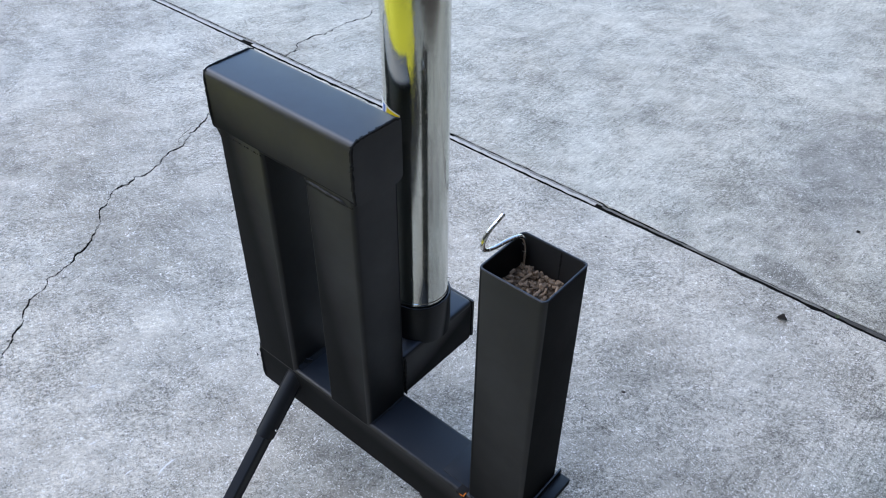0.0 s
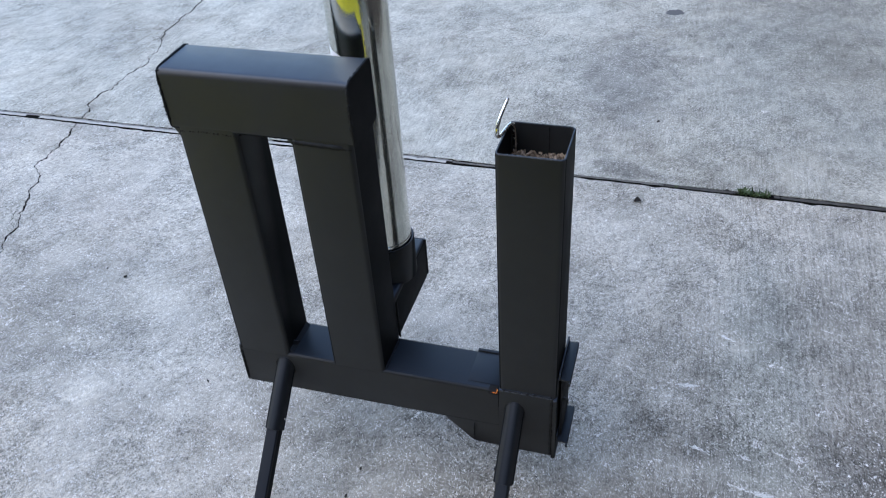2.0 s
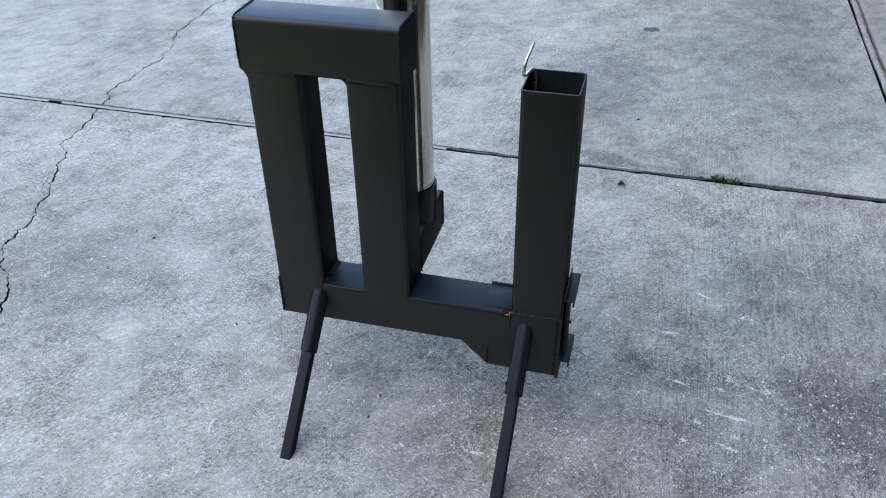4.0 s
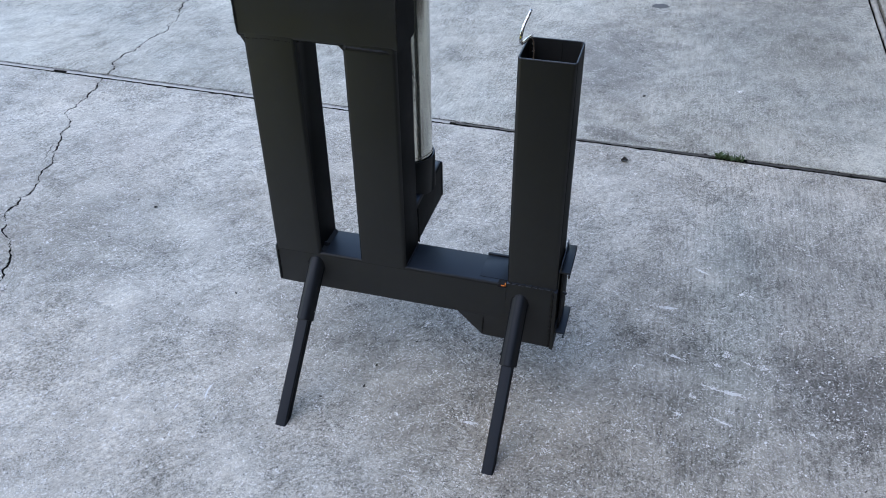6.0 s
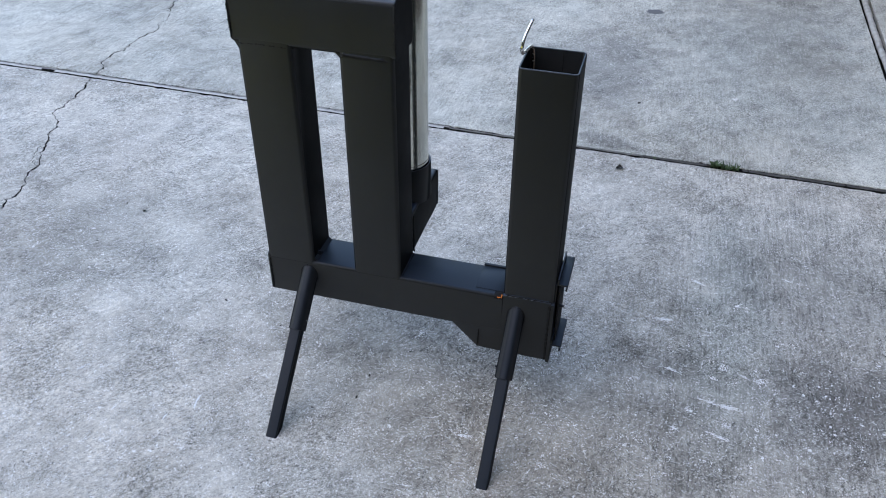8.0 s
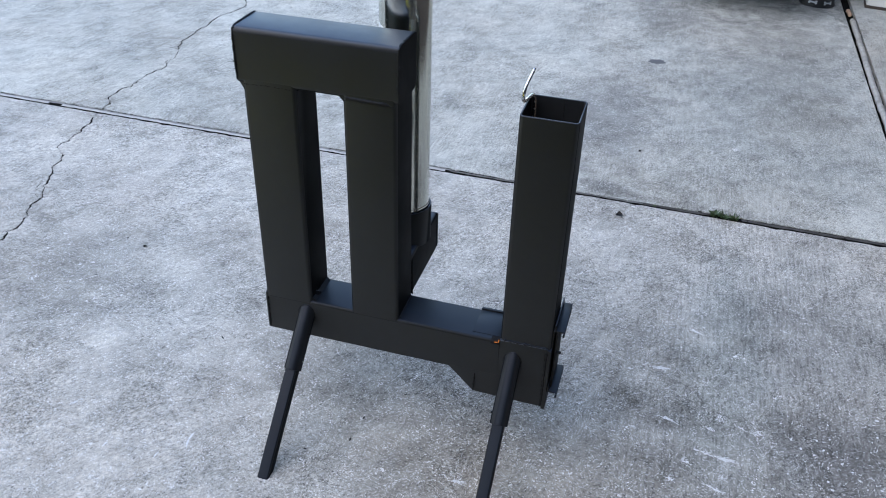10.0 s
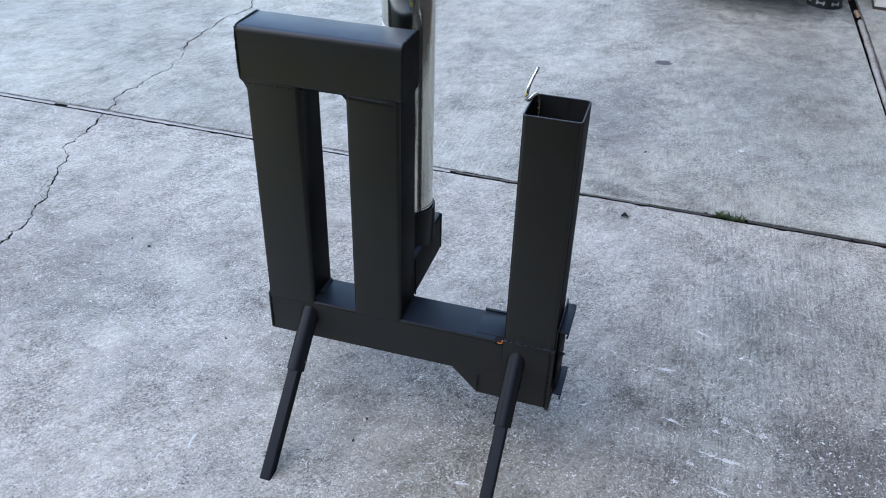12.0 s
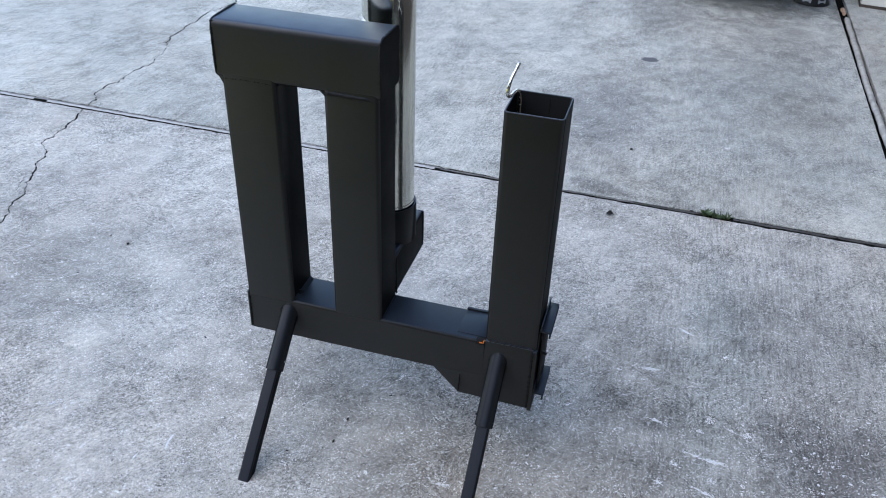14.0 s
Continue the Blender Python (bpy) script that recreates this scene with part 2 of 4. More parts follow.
FELT_DARK = plain("sooty_expansion_board", (0.075, 0.072, 0.068), 0.95, 0, 18, 0.9, 0.8, 0.0, 0.15)
FELT_OLD = plain("weathered_expansion_board", (0.15, 0.146, 0.138), 0.95, 0, 22, 0.85, 0.8, 0.0, 0.15)
DIRT = plain("dark_dirt", (0.007, 0.0066, 0.0062), 1.0, 0, 60, 0.4, 0.6, 0.0, 0.05)
SOIL = plain("bare_soil", (0.12, 0.10, 0.075), 1.0, 0, 3, 0.4, 0.5)
SEALANT = plain("grey_sealant", (0.30, 0.29, 0.27), 0.9, 0, 30, 0.8, 0.6)
CHALK = plain("scraped_concrete", (0.76, 0.76, 0.75), 0.95, 0, 260, 0.3, 0.5)
LEAF = plain("weed_leaf", (0.052, 0.088, 0.030), 0.6, 0, 90, 0.35, 0.3, 0.5)
OIL = plain("oil_stain", (0.115, 0.115, 0.12), 0.8, 0, 160, 0.4, 0.4)
GRIT = plain("dark_grit", (0.035, 0.030, 0.026), 0.9, 0, 200, 0.4, 0.4)
CHIP = plain("wood_chip", (0.34, 0.22, 0.15), 0.8, 0, 60, 0.4, 0.4)
BOWL = plain("black_plastic", (0.010, 0.011, 0.013), 0.5, 0, 60, 0.2, 0.15, 0.0, 0.2)
BONE = plain("pale_print", (0.20, 0.21, 0.23), 0.5, 0, 90, 0.1)
STEEL = plain("brushed_steel", (0.55, 0.55, 0.54), 0.3, 1.0, 160, 0.1)
WHITE = plain("white_paint", (0.74, 0.73, 0.70), 0.55, 0, 6, 0.06, 0.1)
BOARD = plain("raw_board_edge", (0.055, 0.042, 0.035), 0.8, 0, 40, 0.3)
YELLOW = plain("yellow_sheet_paint", (0.98, 0.79, 0.045), 0.7, 0, 2.5, 0.06, 0.15)
DARK_SHEET = plain("dark_sheet", (0.035, 0.034, 0.033), 0.9, 0, 60, 0.4, 0.5, 0.0, 0.2)
BROWN = plain("brown_plaster", (0.070, 0.055, 0.050), 0.85, 0, 3, 0.2, 0.3)
LABEL_WHITE = plain("label_paper", (0.78, 0.79, 0.80), 0.5, 0, 80, 0.04)
LABEL_YELLOW = plain("label_yellow", (0.83, 0.66, 0.02), 0.5, 0, 80, 0.06)
LABEL_BLUE = plain("label_blue", (0.10, 0.22, 0.55), 0.5, 0, 80, 0.06)
LABEL_BLACK = plain("label_black", (0.02, 0.02, 0.02), 0.5, 0, 80, 0.06)
RUST = plain("rusty_steel", (0.085, 0.040, 0.026), 0.85, 0, 50, 0.5, 0.5)
EMBER = ember_glow("glowing_ember")


# ---- building helpers ----
def thing(name, label, category, m=Matrix.Identity(4), kind="", group=""):
    ob = new(name)
    ob.empty_display_size = 0.05
    ob.matrix_basis = m
    return tagged(ob, label, category, group, kind)


def mesh_of(name, bm, material, smooth=30):
    bmesh.ops.recalc_face_normals(bm, faces=bm.faces)
    data = bpy.data.meshes.new(name)
    bm.to_mesh(data)
    bm.free()
    data.materials.append(material)
    if smooth:
        data.shade_smooth()
        data.set_sharp_from_angle(angle=radians(smooth))
    return data


def part(name, bm, material, parent, label="", smooth=30):
    ob = new(name, mesh_of(name, bm, material, smooth))
    ob.parent = parent
    return tagged(ob, label)


def ring(w, h, r, n=5):
    """A rounded rectangle about the origin."""
    out = []
    for cx, cy, a in ((w / 2 - r, h / 2 - r, 0), (r - w / 2, h / 2 - r, 90), (r - w / 2, r - h / 2, 180), (w / 2 - r, r - h / 2, 270)):
        for i in range(n + 1):
            b = radians(a + 90 * i / n)
            out.append((cx + r * math.cos(b), cy + r * math.sin(b)))
    return out


def bar(axis, lo, hi, r=0.010):
    """A closed box-section tube from corner lo to corner hi, its long corners rounded by r, along an axis."""
    lo, hi = Vector(lo), Vector(hi)
    a = "xyz".index(axis)
    u, v = (a + 1) % 3, (a + 2) % 3
    mid, size = (lo + hi) / 2, hi - lo
    bm = bmesh.new()
    loops = []
    for end in (lo[a], hi[a]):
        row = []
        for p, q in ring(size[u], size[v], r):
            c = [0, 0, 0]
            c[a], c[u], c[v] = end, mid[u] + p, mid[v] + q
            row.append(bm.verts.new(c))
        loops.append(row)
    n = len(loops[0])
    for i in range(n):
        bm.faces.new((loops[0][i], loops[0][(i + 1) % n], loops[1][(i + 1) % n], loops[1][i]))
    for row in loops:
        bm.faces.new(row)
    return bm


def box(lo, hi, r=0.0015, seg=2):
    lo, hi = Vector(lo), Vector(hi)
    bm = bmesh.new()
    bmesh.ops.create_cube(bm, size=1, matrix=Matrix.Translation((lo + hi) / 2) @ Matrix.Diagonal((*(hi - lo), 1)))
    if r:
        bmesh.ops.bevel(bm, geom=bm.edges[:], offset=r, segments=seg, affect="EDGES", profile=0.5)
    return bm


def prism(outline, y0, y1, r=0.0):
    """An outline of (x, z) drawn out along y."""
    bm = bmesh.new()
    a = [bm.verts.new((x, y0, z)) for x, z in outline]
    b = [bm.verts.new((x, y1, z)) for x, z in outline]
    n = len(outline)
    bm.faces.new(a)
    bm.faces.new(b[::-1])
    for i in range(n):
        bm.faces.new((a[i], b[i], b[(i + 1) % n], a[(i + 1) % n]))
    if r:
        bmesh.ops.recalc_face_normals(bm, faces=bm.faces)
        bmesh.ops.bevel(bm, geom=bm.edges[:], offset=r, segments=3, affect="EDGES", profile=0.5)
    return bm


def lathe(profile, n=48, at=(0, 0, 0)):
    """A profile of (radius, height) turned about z."""
    bm = bmesh.new()
    rows = []
    for r, z in profile:
        rows.append([bm.verts.new((at[0] + r * math.cos(2 * math.pi * i / n), at[1] + r * math.sin(2 * math.pi * i / n), at[2] + z)) for i in range(n)])
    for a, b in zip(rows, rows[1:]):
        for i in range(n):
            bm.faces.new((a[i], a[(i + 1) % n], b[(i + 1) % n], b[i]))
    return bm


def sweep(points, radius, n=10, lump=0.0, seed=0, step=0.0):
    """A round rod along points; lump makes its thickness uneven, as a weld bead's."""
    pts = [Vector(p) for p in points]
    if step:
        fine = []
        for a, b in zip(pts, pts[1:]):
            k = max(1, int((b - a).length / step))
            fine += [a.lerp(b, i / k) for i in range(k)]
        pts = fine + [pts[-1]]
    rng = random.Random(seed)
    bm = bmesh.new()
    rows, side = [], None
    for i, p in enumerate(pts):
        d = (pts[min(i + 1, len(pts) - 1)] - pts[max(i - 1, 0)]).normalized()
        if side is None:
            side = d.orthogonal().normalized()
        side = (side - d * side.dot(d)).normalized()
        up = d.cross(side)
        k = radius * (1 + lump * (0.6 * math.sin(i * 1.9) + rng.uniform(-1, 1)))
        if i in (0, len(pts) - 1):
            k *= 0.75 if not lump else 0.3
        rows.append([bm.verts.new(p + k * (math.cos(2 * math.pi * j / n) * side + math.sin(2 * math.pi * j / n) * up)) for j in range(n)])
    for a, b in zip(rows, rows[1:]):
        for j in range(n):
            bm.faces.new((a[j], a[(j + 1) % n], b[(j + 1) % n], b[j]))
    bm.faces.new(rows[0])
    bm.faces.new(rows[-1])
    return bm


def smooth_line(points, n=8):
    """Catmull-Rom through points."""
    p = [Vector(q) for q in points]
    p = [2 * p[0] - p[1], *p, 2 * p[-1] - p[-2]]
    out = []
    for a, b, c, d in zip(p, p[1:], p[2:], p[3:]):
        for i in range(n):
            t = i / n
            out.append(0.5 * (2 * b + (c - a) * t + (2 * a - 5 * b + 4 * c - d) * t * t + (3 * b - a - 3 * c + d) * t ** 3))
    return [*out, p[-2]]


# ---- ground and driveway ----
JOINT = lambda x: 1.271 + 0.028 * x
SIDE = 1.766

bm = bmesh.new()
bmesh.ops.create_circle(bm, cap_ends=True, radius=400, segments=64, matrix=Matrix.Translation((0, 0, -0.05)))
tagged(new("ground", mesh_of("ground", bm, SOIL, 0)), "bare brown soil under and round the driveway", "ground", kind="structure")
driveway = thing("driveway", "weathered grey concrete driveway slabs with cracks and felt joints", "driveway", kind="structure")


def ragged(points, seed, least=0.006, rough=0.17):
    """Breaks a line up into ever smaller crooked pieces."""
    rng = random.Random(seed)
    pts = [Vector((x, y, 0)) for x, y in points]
    while True:
        out, cut = [pts[0]], False
        for a, b in zip(pts, pts[1:]):
            d = b - a
            if d.length > least:
                cut = True
                out.append(a.lerp(b, rng.uniform(0.4, 0.6)) + Vector((-d.y, d.x, 0)) * rng.uniform(-rough, rough))
            out.append(b)
        pts = out
        if not cut:
            return pts


def slab(outline, material, keep_sharp, label=""):
    """A slab of concrete from its outline; edges of the formed joints are tooled round, broken edges stay sharp."""
    bm = bmesh.new()
    verts = [bm.verts.new((p[0], p[1], 0)) for p in outline]
    face = bm.faces.new(verts)
    low = bmesh.ops.extrude_face_region(bm, geom=[face])
    for v in low["geom"]:
        if isinstance(v, bmesh.types.BMVert):
            v.co.z = -0.045
    bm.edges.ensure_lookup_table()
    rim = [e for e in bm.edges if all(abs(v.co.z) < 1e-6 for v in e.verts) and not any(keep_sharp(v.co) for v in e.verts)]
    bmesh.ops.bevel(bm, geom=rim, offset=0.0012, segments=2, affect="EDGES", profile=0.5, clamp_overlap=True)
    bmesh.ops.triangulate(bm, faces=[f for f in bm.faces if len(f.verts) > 4])
    return part("slab", bm, material, driveway, label, 20)


def crack_sides(points, seed):
    rng = random.Random(seed)
    mid = ragged(points, seed)
    left, right, wide = [], [], 0.0027
    for i, p in enumerate(mid):
        wide = min(0.0046, max(0.0016, wide + rng.uniform(-0.0013, 0.0013)))
        left.append(p - Vector((wide * rng.uniform(0.7, 1.3), 0, 0)))
        right.append(p + Vector((wide * rng.uniform(0.7, 1.3), 0, 0)))
    return left, right


FRONT_CRACK = [(-1.386, JOINT(-1.386) - 0.0215), (-1.359, 1.085), (-1.352, 0.934), (-1.317, 0.884), (-1.268, 0.829), (-1.253, 0.757), (-1.217, 0.684),
               (-1.161, 0.571), (-1.126, 0.470), (-1.129, 0.370), (-1.108, 0.331), (-1.109, 0.274), (-1.084, 0.243), (-1.000, 0.167), (-0.944, 0.089), (-0.925, 0.033),
               (-0.894, -0.032), (-0.891, -0.077), (-0.857, -0.110), (-0.776, -0.215), (-0.724, -0.284), (-0.678, -0.332), (-0.560, -0.886), (-0.406, -1.900)]
BACK_CRACK = [(-1.392, JOINT(-1.392) + 0.0235), (-1.396, 1.314), (-1.435, 1.384), (-1.412, 1.489), (-1.424, 1.604), (-1.398, 1.709), (-1.430, 1.789),
              (-1.479, 2.004), (-1.512, 2.360), (-1.552, 3.014), (-1.643, 9.000)]
HAIR = [(-1.222, 0.700), (-1.238, 0.675), (-1.224, 0.640), (-1.208, 0.600), (-1.172, 0.577)]
fl, fr = crack_sides(FRONT_CRACK, 3)
bl, br = crack_sides(BACK_CRACK, 5)
wide = lambda x: 1.0 if x < 0.10 else 0.0 if x > 0.40 else (0.40 - x) / 0.3
grow = lambda x: min(1.0, max(0.0, (x - 0.70) / 0.45))
jf, jb, edge = lambda x: JOINT(x) - 0.0125 - 0.0065 * wide(x) - 0.003 * grow(x), lambda x: JOINT(x) + 0.0105 + 0.0105 * wide(x) + 0.008 * grow(x), SIDE - 0.006
on_crack = lambda p: -1.70 < p.x < -0.3 and -1.85 < p.y < 8.5 and abs(p.y - JOINT(p.x)) > 0.03


def chipped(x0, x1, line, seed, out):
    """A slab's edge along the joint, from x0 to x1: slightly wavy, with small chips broken out (out: the way to the slab's inside)."""
    rng = random.Random(seed)
    n = max(2, int(abs(x1 - x0) / 0.024))
    pts = []
    for i in range(1, n):
        x = x0 + (x1 - x0) * i / n
        chip = rng.uniform(0.002, 0.007) if rng.random() < 0.06 else 0.0
        pts.append((x + rng.uniform(-0.003, 0.003), line(x) + out * (chip - 0.0010 + rng.gauss(0, 0.0008))))
    return pts


slab([(-6, -1.90), (-6, jf(-6)), (-2.6, jf(-2.6)), *chipped(-2.6, fl[0].x - 0.01, jf, 31, -1), *fl], CONCRETE_FRONT, on_crack)
slab([*fr, (edge, -1.90), (edge, jf(edge)), *chipped(edge, fr[0].x + 0.01, jf, 32, -1)], CONCRETE_FRONT, on_crack)
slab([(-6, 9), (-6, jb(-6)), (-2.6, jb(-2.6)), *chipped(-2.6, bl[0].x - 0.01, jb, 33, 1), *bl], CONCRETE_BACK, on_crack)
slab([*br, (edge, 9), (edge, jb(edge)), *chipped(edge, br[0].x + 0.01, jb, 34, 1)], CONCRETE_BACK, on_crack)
slab([(SIDE + 0.052, -1.90), (6, -1.90), (6, 9), (SIDE + 0.052, 9)], CONCRETE_SIDE, lambda p: False)


def strip(name, a, b, width, top, material, seed, label="", worn=0.0):
    """A filler strip along a joint, with an uneven top and, where worn, stretches that have crumbled away."""
    rng = random.Random(seed)
    a, b = Vector(a), Vector(b)
    n = max(2, int((b - a).length / 0.018))
    d = (b - a).normalized()
    s = Vector((-d.y, d.x, 0)) * width / 2
    bm, rows, low = bmesh.new(), [], 0
    for i in range(n + 1):
        p = a.lerp(b, i / n)
        low = max(0, low - 1) if low else rng.randint(1, 6) if rng.random() < worn else 0
        j, h = rng.uniform(-0.22, 0.22), top + rng.uniform(-0.0008, 0.0008) - (0.009 if low else 0.0)
        rows.append([bm.verts.new((*(p + s * q).xy, z)) for q, z in ((-1 + j, -0.04), (-1 + j, h - 0.001), (-0.6, h), (0.6, h), (1 + j, h - 0.001), (1 + j, -0.04))])
    for p, q in zip(rows, rows[1:]):
        for k in range(5):
            bm.faces.new((p[k], p[k + 1], q[k + 1], q[k]))
    return part(name, bm, material, driveway, label)


strip("joint_fill", (-6, JOINT(-6) + 0.001, 0), (0.10, JOINT(0.10) + 0.001, 0), 0.0425, -0.0014, DIRT, 4, "dark dirt in the joint")
strip("joint_board", (-6, JOINT(-6) + 0.0105, 0), (0.10, JOINT(0.10) + 0.0105, 0), 0.0090, 0.0002, FELT, 1, "grey felt expansion board", 0.005)
strip("mortar_lip", (-6, JOINT(-6) - 0.0010, 0), (0.08, JOINT(0.08) - 0.0010, 0), 0.0130, 0.0006, LIP, 8, "pale mortar lip along the joint", 0.006)
strip("joint_fill", (0.10, JOINT(0.10) - 0.0005, 0), (0.40, JOINT(0.40) - 0.0005, 0), 0.034, -0.0014, DIRT, 12, "dark dirt in the joint")
strip("joint_fill", (0.40, JOINT(0.40) - 0.0012, 0), (SIDE, JOINT(SIDE) - 0.0012, 0), 0.0255, -0.0014, DIRT, 2, "dark dirt in the joint")
strip("joint_board", (0.102, JOINT(0.102) + 0.003, 0), (0.82, JOINT(0.82) + 0.003, 0), 0.0100, -0.0002, FELT_OLD, 6, "dark weathered felt expansion board", 0.012)
strip("joint_fill", (0.75, JOINT(0.75) + 0.003, 0), (SIDE, JOINT(SIDE) + 0.003, 0), 0.036, -0.0030, DIRT, 14, "dark dirt in the joint")
strip("joint_board", (0.822, JOINT(0.822) + 0.004, 0), (SIDE, JOINT(SIDE) + 0.004, 0), 0.0150, -0.0004, FELT_DARK, 16, "dark weathered felt expansion board", 0.02)
bm = bmesh.new()
for x0, x1, y0, y1, z in ((-6, 6, JOINT(0) - 0.35, JOINT(0) + 0.35, -0.026), (SIDE - 0.2, SIDE + 0.2, -2.2, 9, -0.022), (-1.8, -0.3, -1.90, 1.18, -0.0014), (-1.8, -0.3, 1.30, 9, -0.0014)):
    bm.faces.new([bm.verts.new((x, y, z)) for x, y in ((x0, y0), (x1, y0), (x1, y1), (x0, y1))])
part("joint_dirt", bm, DIRT, driveway, "dark dirt in the cracks and joints", 0)

# a fine crack that leaves the main one and comes back to it
rng, bm, rows = random.Random(41), bmesh.new(), []
for p in ragged(HAIR, 41, 0.008, 0.2):
    w = rng.uniform(0.0007, 0.0015)
    rows.append([bm.verts.new((p.x - w, p.y, 0.0003)), bm.verts.new((p.x + w, p.y, 0.0003))])
for p, q in zip(rows, rows[1:]):
    bm.faces.new((p[0], p[1], q[1], q[0]))
part("hairline_crack", bm, DIRT, driveway, "fine dark hairline crack", 0)

# rounded sealant rope that stands proud in the joint beside the house slab
rope, rng = [], random.Random(11)
for i in range(60):
    rope.append((SIDE + 0.025 + 0.003 * math.sin(i * 0.37) + rng.uniform(-0.0012, 0.0012), -2.1 + i * 0.105 if i < 58 else 4.0 + 0.01 * i, -0.006 + rng.uniform(-0.002, 0.003)))
part("sealant_rope", sweep([p for p in rope if p[1] < 3.93], 0.0145, 12, 0.07, 4, 0.03), SEALANT, driveway, "pale weathered sealant rope")

# ---- unseen walls and floors, added to shape light and reflections ----
part_wall = lambda name, lo, hi, mat, label: tagged(new(name, mesh_of(name, box(lo, hi, 0.004), mat)), label, "wall", kind="structure")
part_floor = lambda name, lo, hi, mat, label: tagged(new(name, mesh_of(name, box(lo, hi, 0.002), mat)), label, "floor", kind="structure")
# Guessed yellow sheets, added to put yellow into the flue pipe's reflection.
part_floor("floor_porch", (-2.2, -2.9, -0.04), (1.70, -1.50, 0.004), YELLOW, "plain bright yellow sheet out of view, mirrored in the flue pipe")
part_floor("floor_porch_west", (-2.6, -1.4995, -0.04), (-0.7505, -0.74, 0.004), YELLOW, "plain bright yellow sheet out of view, added beside the driveway for reflections")
# Added dark sheet; it dims what the pipe and stove front reflect.
part_floor("floor_threshold", (-0.75, -1.4995, -0.04), (1.70, -0.76, 0.004), DARK_SHEET, "plain dark sheet out of view, added to darken reflections")
# Walls out of view, sized to cut sky light and fill reflections.
part_wall("wall_south_upper", (-5.5, -3.70, -0.05), (2.55, -3.50, 2.7), BROWN, "unseen plain dark brown wall added behind the yellow sheet")
part_wall("wall_south_east", (1.95, -2.10, -0.05), (2.75, -1.90, 4.6), BROWN, "unseen plain dark brown plastered wall")
part_wall("wall_east", (2.55, -1.90, -0.05), (2.75, 3.7, 5.2), BROWN, "unseen plain dark brown plastered wall")
# Blocks added just out of view to shade the far concrete.
part_wall("wall_north_near", (0.1, 4.24, -0.05), (1.46, 4.44, 0.24), BROWN, "unseen plain dark brown block under the added overhang")
part_wall("wall_north_overhang", (0.72, 3.70, 0.24), (1.50, 4.44, 2.5), BROWN, "unseen plain dark brown overhang added to shade the far concrete")
part_wall("wall_north", (1.46, 4.75, -0.05), (6.0, 4.95, 2.5), BROWN, "unseen plain brown wall added beyond the driveway")

# ---- pellet stove ----
TILT_DEG = 1.2
STOVE = pose(0, 0, 0.207, 0, -TILT_DEG, 0)
INTO = STOVE.inverted()
stove = thing("pellet_stove", "charcoal-painted welded steel pellet rocket stove on splayed legs", "stove", STOVE)
D = 0.104
H0, H1, HTOP = 0.5660, 0.6800, 0.652
L0, L1 = -0.0030, 0.1138
M0, M1 = 0.2135, 0.3270
B0, B1 = 0.6345, 0.7515


def bead(points, r, seed, name="weld_bead", mat=None):
    return part(name, sweep(points, r, 8, 0.28, seed, 0.0045), mat or WELD, stove)


def rough_bead(points, r, seed):
    """A ragged hand weld: short uneven blobs one behind the other."""
    rng = random.Random(seed)
    bm = bmesh.new()
    for a, b in zip(points, points[1:]):
        a, b = Vector(a), Vector(b)
        for i in range(max(1, int((b - a).length / 0.0012))):
            p = a.lerp(b, rng.random()) + Vector((rng.gauss(0, r * 0.5), rng.gauss(0, r * 0.25), rng.gauss(0, r * 0.25)))
            s = r * rng.uniform(0.4, 0.95)
            m = Matrix.Translation(p) @ Matrix.Rotation(rng.uniform(0, 3), 4, (1, 1, 0)) @ Matrix.Diagonal((s * rng.uniform(0.8, 1.8), s, s * rng.uniform(0.7, 1.3), 1))
            bmesh.ops.create_icosphere(bm, subdivisions=1, radius=1, matrix=m)
    return part("weld_bead", bm, WELD, stove, "ragged hand-laid weld", 80)


def plate(name, lo, hi, label="", mat=None, r=0.0015):
    return part(name, box(lo, hi, r), mat or PAINT, stove, label)


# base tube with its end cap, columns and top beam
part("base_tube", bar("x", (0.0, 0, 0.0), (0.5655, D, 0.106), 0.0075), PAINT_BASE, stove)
plate("end_cap", (-0.0065, 0.002, 0.001), (0.0, D - 0.002, 0.108), r=0.003)
bead([(0.0005, 0.004, 0.004), (0.0005, -0.0005, 0.02), (0.0005, -0.0005, 0.092), (0.0005, 0.006, 0.1075), (0.0005, D, 0.1075)], 0.0026, 21)
part("left_column", bar("z", (L0, 0.0004, 0.094), (L1, D - 0.001, B0 + 0.011), 0.009), PAINT, stove)
part("middle_column", bar("z", (M0, 0.0004, 0.094), (M1, D - 0.001, B0 + 0.011), 0.009), PAINT, stove)
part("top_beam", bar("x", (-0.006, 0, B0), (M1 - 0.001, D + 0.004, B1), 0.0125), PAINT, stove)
for x0, x1, seed in ((-0.0130, -0.006, 31), (M1 - 0.001, M1 + 0.0045, 32)):
    part("end_cap", bar("x", (x0, 0.0, B0), (x1, D + 0.004, B1), 0.0125), PAINT, stove)
    x = x1 - 0.001 if seed == 32 else x0 + 0.001
    path = [(x, 0.002, B0 + 0.006), (x, -0.0002, B0 + 0.03), (x, 0.0002, B1 - 0.016), (x, 0.0038, B1 - 0.0038), (x, 0.015, B1), (x, D - 0.008, B1), (x, D + 0.002, B1 - 0.004)]
    bead(path, 0.0023, seed)
    rough_bead(path, 0.0022, seed)
